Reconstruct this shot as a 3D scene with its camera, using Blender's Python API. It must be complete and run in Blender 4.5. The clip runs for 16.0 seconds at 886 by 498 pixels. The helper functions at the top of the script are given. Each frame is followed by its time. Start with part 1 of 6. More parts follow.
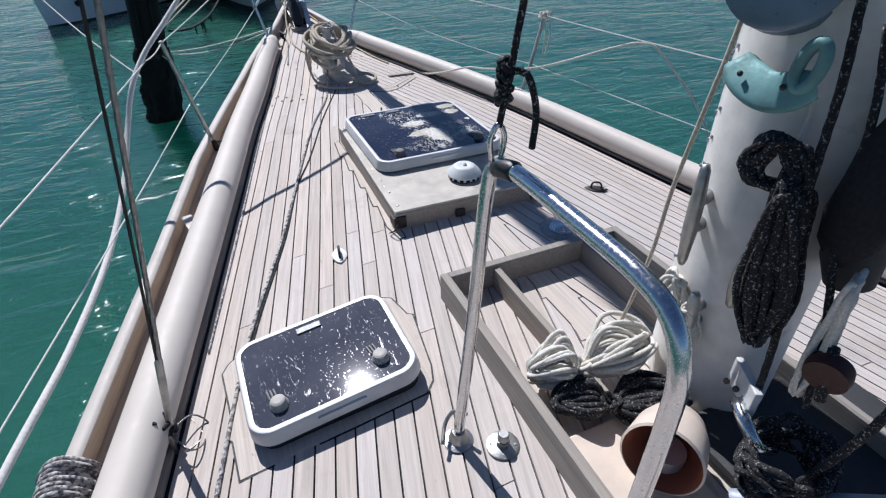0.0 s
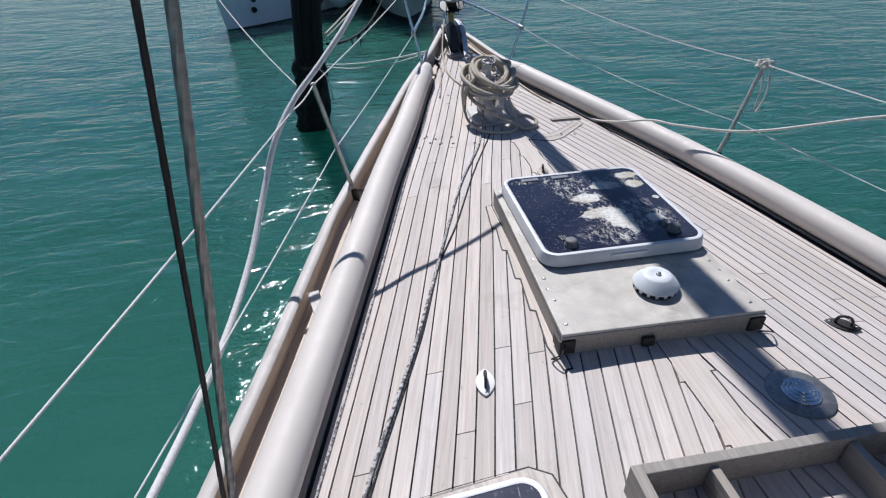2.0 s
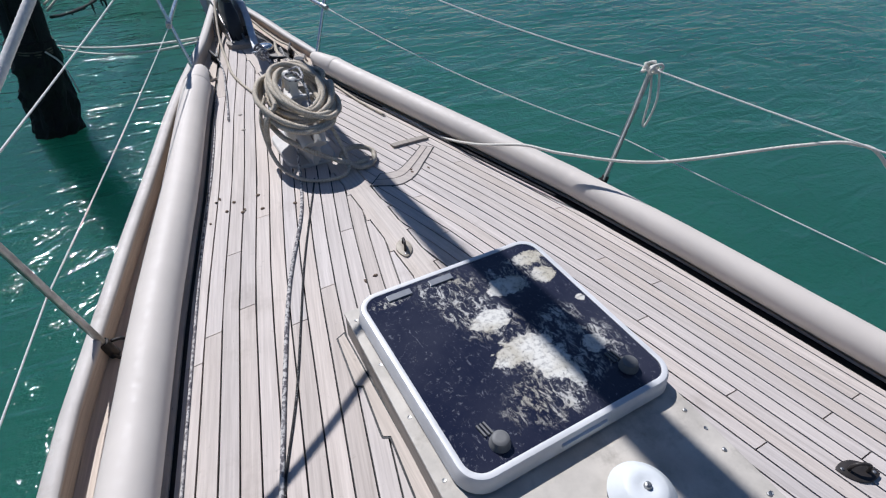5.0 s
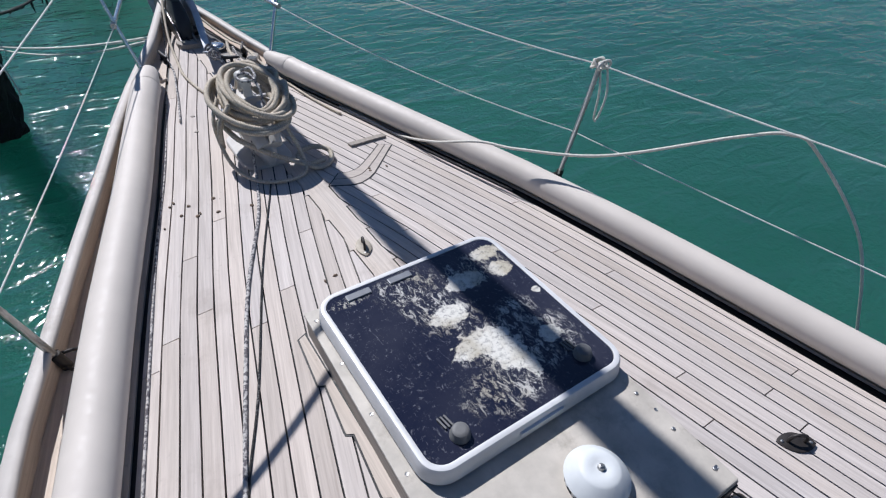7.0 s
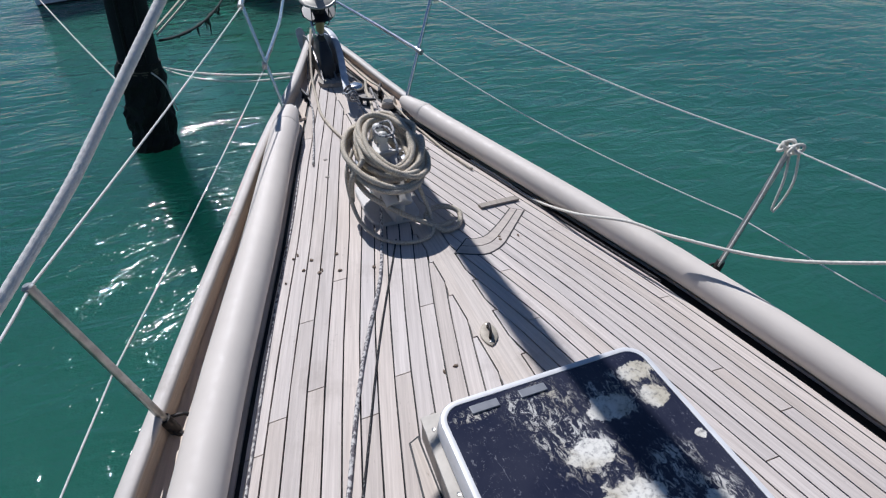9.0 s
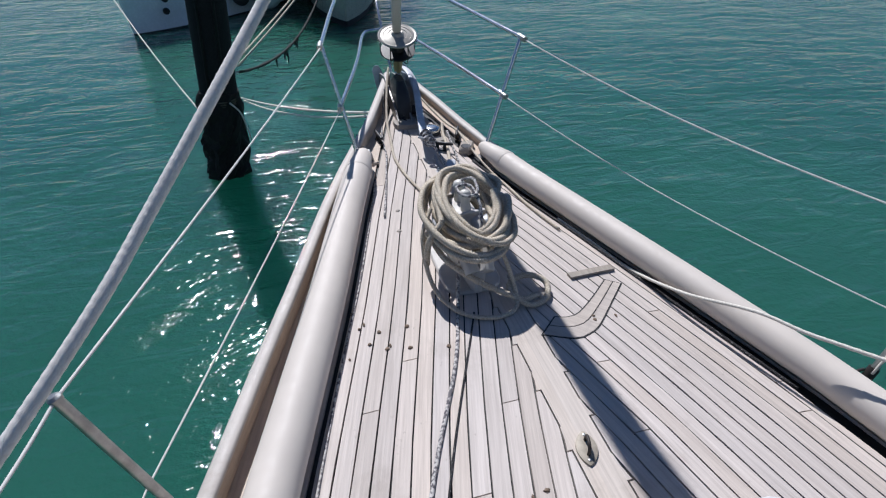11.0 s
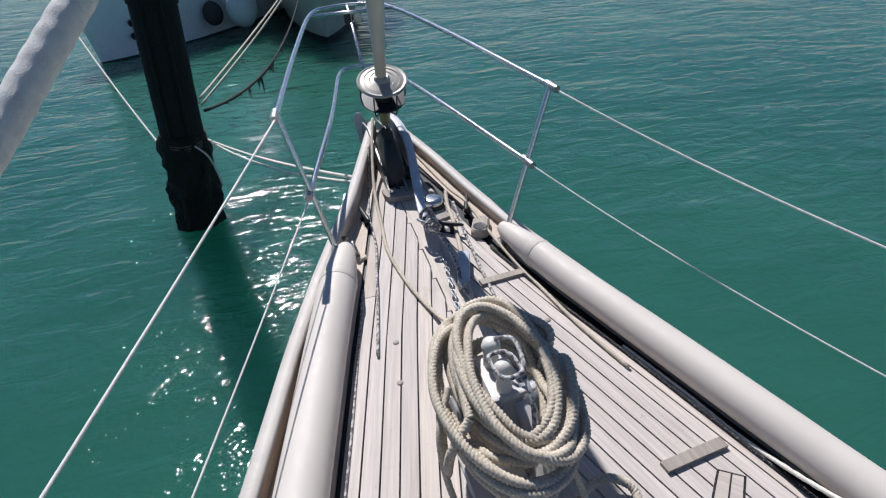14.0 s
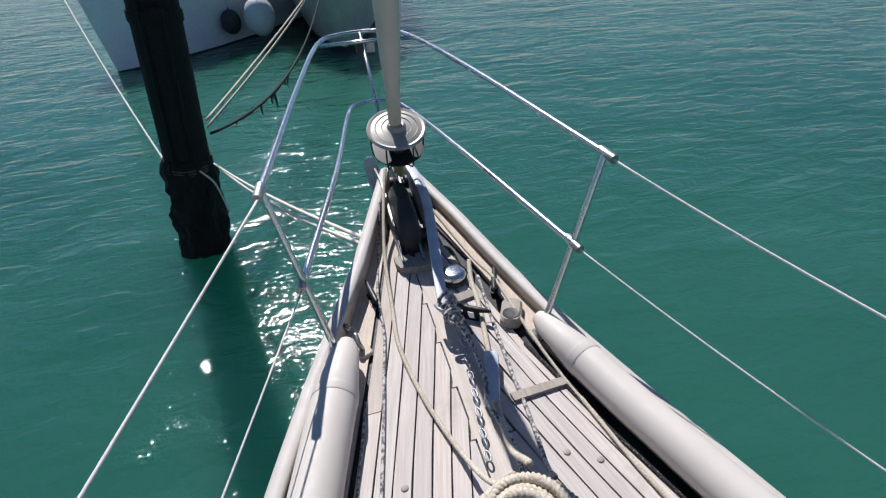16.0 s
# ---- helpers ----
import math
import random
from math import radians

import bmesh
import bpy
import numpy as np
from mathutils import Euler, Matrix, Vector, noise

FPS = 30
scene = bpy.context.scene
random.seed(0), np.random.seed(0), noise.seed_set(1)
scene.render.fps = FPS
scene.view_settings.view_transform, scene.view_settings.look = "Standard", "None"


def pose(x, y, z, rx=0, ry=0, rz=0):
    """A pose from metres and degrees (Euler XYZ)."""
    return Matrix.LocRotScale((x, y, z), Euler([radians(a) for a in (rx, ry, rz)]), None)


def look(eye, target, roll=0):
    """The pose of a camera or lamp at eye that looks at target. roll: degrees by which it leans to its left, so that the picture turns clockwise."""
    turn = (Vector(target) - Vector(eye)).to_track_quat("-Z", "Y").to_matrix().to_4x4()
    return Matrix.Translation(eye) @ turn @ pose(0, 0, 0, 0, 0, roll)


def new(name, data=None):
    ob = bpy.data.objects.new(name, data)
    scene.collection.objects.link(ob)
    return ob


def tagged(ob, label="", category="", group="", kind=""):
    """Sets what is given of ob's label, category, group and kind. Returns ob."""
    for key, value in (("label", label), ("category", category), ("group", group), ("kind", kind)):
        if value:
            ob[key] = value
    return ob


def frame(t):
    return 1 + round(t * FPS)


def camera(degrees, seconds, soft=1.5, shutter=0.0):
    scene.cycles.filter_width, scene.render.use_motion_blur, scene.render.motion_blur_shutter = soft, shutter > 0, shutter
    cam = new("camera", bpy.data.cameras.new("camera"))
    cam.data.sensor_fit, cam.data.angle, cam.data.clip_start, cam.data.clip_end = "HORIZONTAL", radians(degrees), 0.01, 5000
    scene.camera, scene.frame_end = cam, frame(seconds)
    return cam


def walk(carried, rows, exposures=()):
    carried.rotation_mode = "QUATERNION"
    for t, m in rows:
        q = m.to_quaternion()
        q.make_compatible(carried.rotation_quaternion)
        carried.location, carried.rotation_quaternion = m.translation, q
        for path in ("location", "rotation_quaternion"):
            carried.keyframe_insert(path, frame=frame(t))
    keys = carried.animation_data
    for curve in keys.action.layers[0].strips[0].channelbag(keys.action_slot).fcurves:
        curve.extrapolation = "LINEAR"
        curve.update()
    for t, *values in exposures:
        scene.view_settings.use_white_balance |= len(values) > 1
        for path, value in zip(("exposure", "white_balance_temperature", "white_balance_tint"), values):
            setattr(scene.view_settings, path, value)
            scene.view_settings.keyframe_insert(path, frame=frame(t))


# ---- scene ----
cam = camera(79.4, 16.0, 1.2)
PATH = [
    (0, (-1.056, 0.023, 1.373), (-0.41, 1.532, 0.23), -1.0),
    (0.5, (-1.035, 0.203, 1.406), (-0.619, 1.748, 0.205), 0.4),
    (1, (-1.048, 0.374, 1.398), (-0.738, 1.958, 0.217), 1.6),
    (1.5, (-1.047, 0.607, 1.429), (-0.81, 2.242, 0.302), -1.1),
    (2, (-1.026, 0.748, 1.422), (-0.79, 2.393, 0.311), -2.2),
    (2.5, (-0.974, 0.926, 1.441), (-0.739, 2.573, 0.33), -1.8),
    (3, (-0.877, 1.199, 1.46), (-0.661, 2.851, 0.354), -1.0),
    (3.5, (-0.841, 1.329, 1.46), (-0.676, 2.998, 0.371), -1.4),
    (4, (-0.82, 1.504, 1.441), (-0.513, 3.153, 0.352), -1.2),
    (4.5, (-0.782, 1.829, 1.438), (-0.209, 3.384, 0.319), -0.9),
    (5, (-0.743, 1.97, 1.44), (0.041, 3.297, 0.165), 1.4),
    (5.2, (-0.713, 1.93, 1.424), (0.087, 3.234, 0.136), 0.3),
    (7.3, (-0.732, 1.943, 1.474), (0.162, 3.186, 0.189), 2.8),
    (7.5, (-0.744, 1.958, 1.482), (0.154, 3.198, 0.194), 2.9),
    (8, (-0.774, 1.993, 1.487), (0.102, 3.252, 0.204), 3.6),
    (8.5, (-0.761, 2.086, 1.486), (0.016, 3.413, 0.208), 4.3),
    (9, (-0.693, 2.306, 1.494), (-0.102, 3.777, 0.274), 0.9),
    (9.5, (-0.632, 2.486, 1.509), (-0.252, 4.062, 0.338), 0.0),
    (9.7, (-0.633, 2.512, 1.506), (-0.28, 4.098, 0.34), 0.4),
    (11.8, (-0.705, 2.885, 1.469), (-0.27, 4.48, 0.345), -0.9),
    (12, (-0.655, 2.956, 1.472), (-0.242, 4.562, 0.355), -0.8),
    (12.5, (-0.545, 3.132, 1.479), (-0.23, 4.769, 0.374), -0.5),
    (13, (-0.506, 3.257, 1.459), (-0.263, 4.903, 0.35), -1.0),
    (13.5, (-0.498, 3.464, 1.451), (-0.211, 5.095, 0.33), -1.9),
    (14, (-0.492, 3.657, 1.453), (-0.066, 5.246, 0.315), -3.2),
    (14.5, (-0.498, 3.744, 1.442), (0.034, 5.258, 0.248), -2.7),
    (15, (-0.478, 3.836, 1.444), (0.039, 5.364, 0.262), -1.6),
    (15.5, (-0.402, 4.056, 1.468), (0.058, 5.635, 0.331), -2.4),
    (16, (-0.355, 4.213, 1.484), (0.015, 5.826, 0.36), -3.3),
]
walk(cam, [(t, look(eye, target, roll)) for t, eye, target, roll in PATH], [(0.0, 0.11, 5850, 13.0), (9.5, 0.04, 5850, 13.0), (13.0, 0.13, 6000, 13.0), (16.0, 0.22, 6050, 13.0)])

# ---- world, sun ----
SUN_EL, SUN_AZ = 49.0, 6.0          # degrees; azimuth is to port of the bow
sun_dir = Vector((-math.sin(radians(SUN_AZ)) * math.cos(radians(SUN_EL)), math.cos(radians(SUN_AZ)) * math.cos(radians(SUN_EL)), math.sin(radians(SUN_EL))))
sun = new("sun", bpy.data.lights.new("sun", "SUN"))
sun.data.energy, sun.data.angle, sun.data.color = 5.0, radians(0.53), (1.0, 0.955, 0.89)
sun.matrix_world = look(sun_dir * 50, (0, 0, 0))
world = bpy.data.worlds.new("sky")
scene.world = world
world.use_nodes = True
wn = world.node_tree.nodes
sky = wn.new("ShaderNodeTexSky")
sky.sky_type, sky.sun_disc = "NISHITA", False
sky.sun_elevation, sky.sun_rotation = radians(SUN_EL), radians(-SUN_AZ)
world.node_tree.links.new(sky.outputs[0], wn["Background"].inputs[0])
sky.dust_density, sky.air_density, sky.ozone_density = 0.1, 1.0, 6.0
wn["Background"].inputs[1].default_value = 0.056


# ---- materials ----
class Mat:
    """A small wrapper to write node materials in a few lines."""

    def __init__(self, name, color=(0.5, 0.5, 0.5), rough=0.5, metal=0.0, **kw):
        self.m = bpy.data.materials.new(name)
        self.m.use_nodes = True
        self.t = self.m.node_tree
        self.b = self.t.nodes["Principled BSDF"]
        self.set("Base Color", color), self.set("Roughness", rough), self.set("Metallic", metal)
        self.co = self.t.nodes.new("ShaderNodeTexCoord").outputs["Object"]

    def set(self, key, v):
        sock = self.b.inputs[key]
        if hasattr(v, "is_linked"):
            self.t.links.new(v, sock)
        else:
            sock.default_value = (*v, 1) if isinstance(v, tuple) and len(v) == 3 and key == "Base Color" else v

    def node(self, kind, props=None, **ins):
        n = self.t.nodes.new("ShaderNode" + kind)
        for k, v in (props or {}).items():
            setattr(n, k, v)
        for k, v in ins.items():
            key = int(k[1:]) if k[0] == "i" and k[1:].isdigit() else k.replace("_", " ")
            if hasattr(v, "is_linked"):
                self.t.links.new(v, n.inputs[key])
            else:
                n.inputs[key].default_value = v
        return n

    def stretch(self, sx, sy, sz, rot=0.0):
        return self.node("Mapping", Vector=self.co, Scale=(sx, sy, sz), Rotation=(0, 0, rot)).outputs[0]

    def noise(self, scale, detail=4.0, vec=None, rough=0.55, dist=0.0):
        return self.node("TexNoise", Vector=vec or self.co, Scale=scale, Detail=detail, Roughness=rough, Distortion=dist).outputs[0]

    def ramp(self, fac, stops):
        n = self.node("ValToRGB", Fac=fac)
        els = n.color_ramp.elements
        while len(els) < len(stops):
            els.new(0.5)
        for e, (p, c) in zip(els, stops):
            e.position, e.color = p, ((*c, 1) if isinstance(c, tuple) else (c, c, c, 1))
        return n.outputs[0]

    def mix(self, fac, a, b, mode="MIX"):
        n = self.node("MixRGB", {"blend_type": mode}, Fac=fac)
        for key, v in (("Color1", a), ("Color2", b)):
            if hasattr(v, "is_linked"):
                self.t.links.new(v, n.inputs[key])
            else:
                n.inputs[key].default_value = (*v, 1) if isinstance(v, tuple) else (v, v, v, 1)
        return n.outputs[0]

    def math(self, op, a, b=0.0):
        return self.node("Math", {"operation": op}, i0=a, i1=b).outputs[0]

    def bump(self, height, strength=0.3, dist=0.01):
        self.set("Normal", self.node("Bump", Height=height, Strength=strength, Distance=dist).outputs[0])

    def random(self):
        return self.node("ObjectInfo").outputs["Random"]


def plain(name, color, rough=0.5, metal=0.0, spread=0.15, scale=12.0, bump=0.15, dirt=None, dirt_at=0.62):
    """A painted, plastic or metal surface with mottling, an uneven gloss and fine relief."""
    m = Mat(name, color, rough, metal)
    n1, n2 = m.noise(scale, 5.0), m.noise(scale * 9, 3.0)
    dark = tuple(c * (1 - spread) for c in color)
    lite = tuple(min(1.0, c * (1 + spread * 0.7)) for c in color)
    col = m.ramp(n1, [(0.3, dark), (0.7, lite)])
    if dirt:
        spots = m.ramp(m.noise(scale * 0.6, 8.0, rough=0.7), [(dirt_at, 0.0), (dirt_at + 0.16, 1.0)])
        col = m.mix(spots, col, dirt)
    m.set("Base Color", col)
    m.set("Roughness", m.ramp(n2, [(0.3, max(0.02, rough - 0.08)), (0.7, min(1.0, rough + 0.1))]))
    if bump:
        m.bump(n2, bump, 0.002)
    return m.m


def teak(name, light, dark, var=0.35, turn=0.0):
    """Weathered, silvered teak: long grain, worn patches, each plank a little different."""
    m = Mat(name, light, 0.75)
    r = m.random()
    shift = m.node("CombineXYZ", X=m.math("MULTIPLY", r, 37.0), Y=m.math("MULTIPLY", r, 91.0), Z=0.0).outputs[0]
    turned = m.node("Mapping", Vector=m.co, Rotation=(0, 0, turn)).outputs[0]
    vec = m.node("VectorMath", {"operation": "ADD"}, i0=turned, i1=shift).outputs[0]
    g = m.node("Mapping", Vector=vec, Scale=(90, 2.6, 90)).outputs[0]
    grain = m.noise(1.0, 6.0, g, 0.65)
    g2 = m.node("Mapping", Vector=vec, Scale=(16, 0.9, 16)).outputs[0]
    broad = m.noise(1.0, 4.0, g2)
    col = m.ramp(grain, [(0.28, dark), (0.5, tuple((a + b) / 2 for a, b in zip(light, dark))), (0.72, light)])
    col = m.mix(m.ramp(broad, [(0.35, 0.0), (0.75, 0.4)]), col, tuple(c * 0.76 for c in light))
    tone = m.ramp(r, [(0.0, 1 - var), (0.5, 1.0), (1.0, 1 + var * 0.35)])
    col = m.mix(1.0, col, tone, "MULTIPLY")
    warm = m.ramp(m.math("FRACT", m.math("MULTIPLY", r, 7.31)), [(0.0, (1.0, 0.965, 0.92)), (1.0, (0.975, 0.985, 1.0))])
    col = m.mix(1.0, col, warm, "MULTIPLY")
    knots = m.ramp(m.noise(1.0, 3.0, m.node("Mapping", Vector=vec, Scale=(70, 22, 70)).outputs[0], 0.6), [(0.70, 0.0), (0.78, 0.55)])
    col = m.mix(knots, col, (0.13, 0.105, 0.085))
    stain = m.ramp(m.noise(2.3, 7.0, rough=0.7), [(0.56, 0.0), (0.74, 1.0)])
    col = m.mix(m.math("MULTIPLY", stain, 0.45), col, (0.24, 0.19, 0.15))
    grime = m.ramp(m.noise(17.0, 6.0, rough=0.75), [(0.64, 0.0), (0.76, 0.5)])
    col = m.mix(grime, col, (0.17, 0.14, 0.11))
    m.set("Base Color", col)
    m.set("Roughness", 0.78)
    m.bump(grain, 0.6, 0.003)
    return m.m


M_TEAK_P = teak("weathered_teak_port", (0.67, 0.607, 0.56), (0.43, 0.382, 0.348), 0.12, 0.245)
M_TEAK_S = teak("weathered_teak_starboard", (0.67, 0.607, 0.56), (0.43, 0.382, 0.348), 0.12, -0.235)
M_CAULK = plain("caulk", (0.007, 0.007, 0.008), 0.6)
M_COVER = teak("covering_board_wood", (0.70, 0.60, 0.50), (0.47, 0.39, 0.32), 0.1, 0.245)
M_GREY = teak("grey_timber", (0.43, 0.39, 0.34), (0.24, 0.215, 0.19), 0.2)
M_WHITE = plain("white_paint", (0.74, 0.72, 0.68), 0.45, dirt=(0.42, 0.38, 0.33))
M_LID = plain("weathered_panel", (0.50, 0.46, 0.40), 0.6, spread=0.22, scale=9, bump=0.35, dirt=(0.31, 0.28, 0.235), dirt_at=0.54)
M_PVC = plain("cream_pipe", (0.60, 0.545, 0.485), 0.6, spread=0.07, scale=4.0, bump=0.02, dirt=(0.6, 0.55, 0.49), dirt_at=0.66)
M_STEEL = plain("stainless", (0.62, 0.63, 0.64), 0.2, 1.0, spread=0.06, scale=20, bump=0.02)
M_DULL = plain("dull_metal", (0.42, 0.42, 0.41), 0.42, 1.0, spread=0.3, scale=20, bump=0.3)
M_WIRE = plain("wire", (0.30, 0.29, 0.28), 0.4, 0.8, spread=0.3, scale=60)
M_BLACK = plain("black_plastic", (0.02, 0.02, 0.022), 0.45, spread=0.3)
M_RUBBER = plain("dark_rubber", (0.04, 0.04, 0.042), 0.7)
M_ALU = plain("grey_aluminium", (0.60, 0.60, 0.60), 0.45, 0.1, spread=0.12, scale=9, bump=0.15, dirt=(0.36, 0.35, 0.33))
M_GALV = plain("galvanised", (0.36, 0.38, 0.41), 0.5, 0.6, spread=0.3, scale=14, bump=0.3)
M_BLUEGREY = plain("blue_grey_paint", (0.30, 0.34, 0.40), 0.55, 0.2, spread=0.25, scale=18, bump=0.3, dirt=(0.42, 0.40, 0.36))
M_LINE = plain("white_line", (0.72, 0.70, 0.66), 0.85, spread=0.12, scale=90, bump=0.6)


def rope_mat(name, a, b, scale=160.0, rough=0.9, cut=0.5):
    m = Mat(name, a, rough)
    n = m.noise(scale, 3.0)
    big = m.noise(scale * 0.05, 3.0)
    col = m.mix(m.ramp(n, [(cut - 0.06, 0.0), (cut + 0.06, 1.0)]), a, b)
    m.set("Base Color", m.mix(m.ramp(big, [(0.45, 0.0), (0.75, 0.4)]), col, tuple(c * 0.6 for c in a)))
    m.bump(n, 0.5, 0.002)
    return m.m


M_ROPE = rope_mat("laid_rope", (0.45, 0.385, 0.295), (0.60, 0.54, 0.44))
M_FLECK = rope_mat("flecked_rope", (0.55, 0.53, 0.50), (0.10, 0.09, 0.10), 75.0)
M_DARKFLECK = rope_mat("dark_flecked_rope", (0.012, 0.012, 0.014), (0.34, 0.33, 0.31), 170.0, 0.9, 0.63)
M_WROPE = rope_mat("white_rope", (0.70, 0.67, 0.60), (0.58, 0.55, 0.48))

# ---- mesh helpers ----


def part(name, bm, material, parent=None, label="", smooth=False, auto=None):
    me = bpy.data.meshes.new(name)
    bmesh.ops.recalc_face_normals(bm, faces=bm.faces)
    bm.to_mesh(me)
    bm.free()
    return obj(name, me, material, parent, label, smooth, auto)


def obj(name, me, material, parent=None, label="", smooth=False, auto=None):
    if material and not me.materials:
        me.materials.append(material)
    if smooth or auto:
        me.shade_smooth()
        if auto:
            me.set_sharp_from_angle(angle=radians(auto))
    ob = new(name, me)
    if parent:
        ob.parent = parent
    if label:
        ob["label"] = label
    return ob


def thing(name, at=(0, 0, 0), rz=0, **tags):
    """An Empty that carries the parts of a thing."""
    e = new(name)
    e.empty_display_size = 0.1
    e.matrix_basis = pose(*at, 0, 0, rz)
    return tagged(e, **tags)


def box(bm, c, s, rz=0, bevel=0.0, rx=0, ry=0, seg=2):
    r = bmesh.ops.create_cube(bm, size=1.0)
    vs = r["verts"]
    bmesh.ops.transform(bm, matrix=pose(*c, rx, ry, rz) @ Matrix.Diagonal((*s, 1)), verts=vs)
    if bevel:
        es = list({e for v in vs for e in v.link_edges})
        bmesh.ops.bevel(bm, geom=es, offset=bevel, segments=seg, profile=0.6, affect="EDGES")
    return bm


def tube_mesh(bm, pts, r, n=8, closed=False, lobes=0, pitch=0.05, depth=0.2, caps=True):
    """Sweeps a circle (or a laid rope of some strands) along points. r: a radius or one a point."""
    P = [Vector(p) for p in pts]
    k = len(P)
    rad = [r] * k if not isinstance(r, (list, tuple)) else list(r)
    rings, up, s = [], None, 0.0
    for i, p in enumerate(P):
        a = P[(i - 1) % k] if (i or closed) else p
        b = P[(i + 1) % k] if (i < k - 1 or closed) else p
        t = (b - a)
        t = t.normalized() if t.length > 1e-9 else Vector((0, 0, 1))
        if up is None:
            up = t.orthogonal().normalized()
        up = (up - t * up.dot(t))
        up = up.normalized() if up.length > 1e-6 else t.orthogonal().normalized()
        side = t.cross(up)
        if i:
            s += (p - P[i - 1]).length
        ring = []
        for j in range(n):
            th = 2 * math.pi * j / n
            if lobes < 0:
                rr = rad[i] * (1 + depth * math.cos(-lobes * th + math.pi * s / pitch) * math.cos(-lobes * th - math.pi * s / pitch))
                ring.append(bm.verts.new(p + (up * math.cos(th) + side * math.sin(th)) * rr))
                continue
            rr = rad[i] * (1 + (depth * (abs(math.cos(lobes / 2 * th - math.pi * s / pitch)) - 0.55) if lobes else 0))
            ring.append(bm.verts.new(p + (up * math.cos(th) + side * math.sin(th)) * rr))
        rings.append(ring)
    for i in range(k if closed else k - 1):
        A, B = rings[i], rings[(i + 1) % k]
        for j in range(n):
            bm.faces.new((A[j], A[(j + 1) % n], B[(j + 1) % n], B[j]))
    if caps and not closed:
        bm.faces.new(list(reversed(rings[0])))
        bm.faces.new(rings[-1])
    return bm


def cyl(bm, a, b, r0, r1=None, n=20):
    return tube_mesh(bm, [a, b], [r0, r0 if r1 is None else r1], n)


def lathe(bm, profile, at=(0, 0, 0), n=28, tilt=None):
    """Turns (radius, height) pairs round a vertical axis through at; tilt: a Matrix that leans it."""
    m = Matrix.Translation(at) @ (tilt or Matrix())
    rings = []
    for r, h in profile:
        rings.append([bm.verts.new(m @ Vector((r * math.cos(2 * math.pi * j / n), r * math.sin(2 * math.pi * j / n), h))) for j in range(n)])
    for A, B in zip(rings, rings[1:]):
        for j in range(n):
            bm.faces.new((A[j], A[(j + 1) % n], B[(j + 1) % n], B[j]))
    bm.faces.new(list(reversed(rings[0])))
    bm.faces.new(rings[-1])
    return bm


def smooth_line(ctrl, step=0.03):
    """A Catmull-Rom line through control points."""
    C = [Vector(c) for c in ctrl]
    C = [C[0] * 2 - C[1]] + C + [C[-1] * 2 - C[-2]]
    out = []
    for i in range(1, len(C) - 2):
        a, b, c, d = C[i - 1:i + 3]
        m = max(2, int((c - b).length / step))
        for j in range(m):
            t = j / m
            out.append(0.5 * ((2 * b) + (c - a) * t + (2 * a - 5 * b + 4 * c - d) * t * t + (3 * b - a - 3 * c + d) * t ** 3))
    out.append(C[-2])
    return out


def sag(a, b, drop, n=24):
    a, b = Vector(a), Vector(b)
    return [a.lerp(b, i / n) - Vector((0, 0, 4 * drop * (i / n) * (1 - i / n))) for i in range(n + 1)]


def rounded_rect(w, h, r, n=6):
    out = []
    for cx, cy, a0 in ((w / 2 - r, h / 2 - r, 0), (-w / 2 + r, h / 2 - r, 90), (-w / 2 + r, -h / 2 + r, 180), (w / 2 - r, -h / 2 + r, 270)):
        for i in range(n + 1):
            a = radians(a0 + 90 * i / n)
            out.append((cx + r * math.cos(a), cy + r * math.sin(a)))
    return out


def loft(bm, loops, cap_top=True, cap_bottom=True):
    """Closed loops of equal length, joined one to the next."""
    rings = [[bm.verts.new(p) for p in L] for L in loops]
    k = len(rings[0])
    for A, B in zip(rings, rings[1:]):
        for j in range(k):
            bm.faces.new((A[j], A[(j + 1) % k], B[(j + 1) % k], B[j]))
    if cap_bottom:
        bm.faces.new(list(reversed(rings[0])))
    if cap_top:
        bm.faces.new(rings[-1])
    return bm


def slab(w, h, r, levels, n=6, at=(0, 0)):
    """A rounded plate: levels are (inset, height) pairs from the bottom up."""
    bm = bmesh.new()
    return loft(bm, [[(at[0] + x, at[1] + y, z) for x, y in rounded_rect(w - 2 * i, h - 2 * i, max(0.002, r - i), n)] for i, z in levels])


# ---- the deck's plan ----
EDGE_L = [(-2.5, 2.30), (-1.0, 2.06), (0.0, 1.85), (1.0, 1.60), (1.8, 1.40), (2.4, 1.25), (3.0, 1.10), (3.6, 0.955), (4.4, 0.735), (5.2, 0.54), (5.6, 0.43), (6.2, 0.27), (6.8, 0.11), (7.05, 0.04)]
EDGE_R = [(-2.5, 2.20), (-1.0, 1.90), (0.0, 1.68), (1.0, 1.47), (1.8, 1.31), (2.4, 1.20), (3.0, 1.09), (3.6, 0.955), (4.4, 0.715), (5.2, 0.475), (5.6, 0.365), (6.2, 0.25), (6.8, 0.11), (7.05, 0.04)]


def half(y, side):
    """How far the middle of the pipe along the deck's edge lies from the centreline."""
    T = EDGE_L if side < 0 else EDGE_R
    return float(np.interp(y, [a for a, _ in T], [b for _, b in T]))


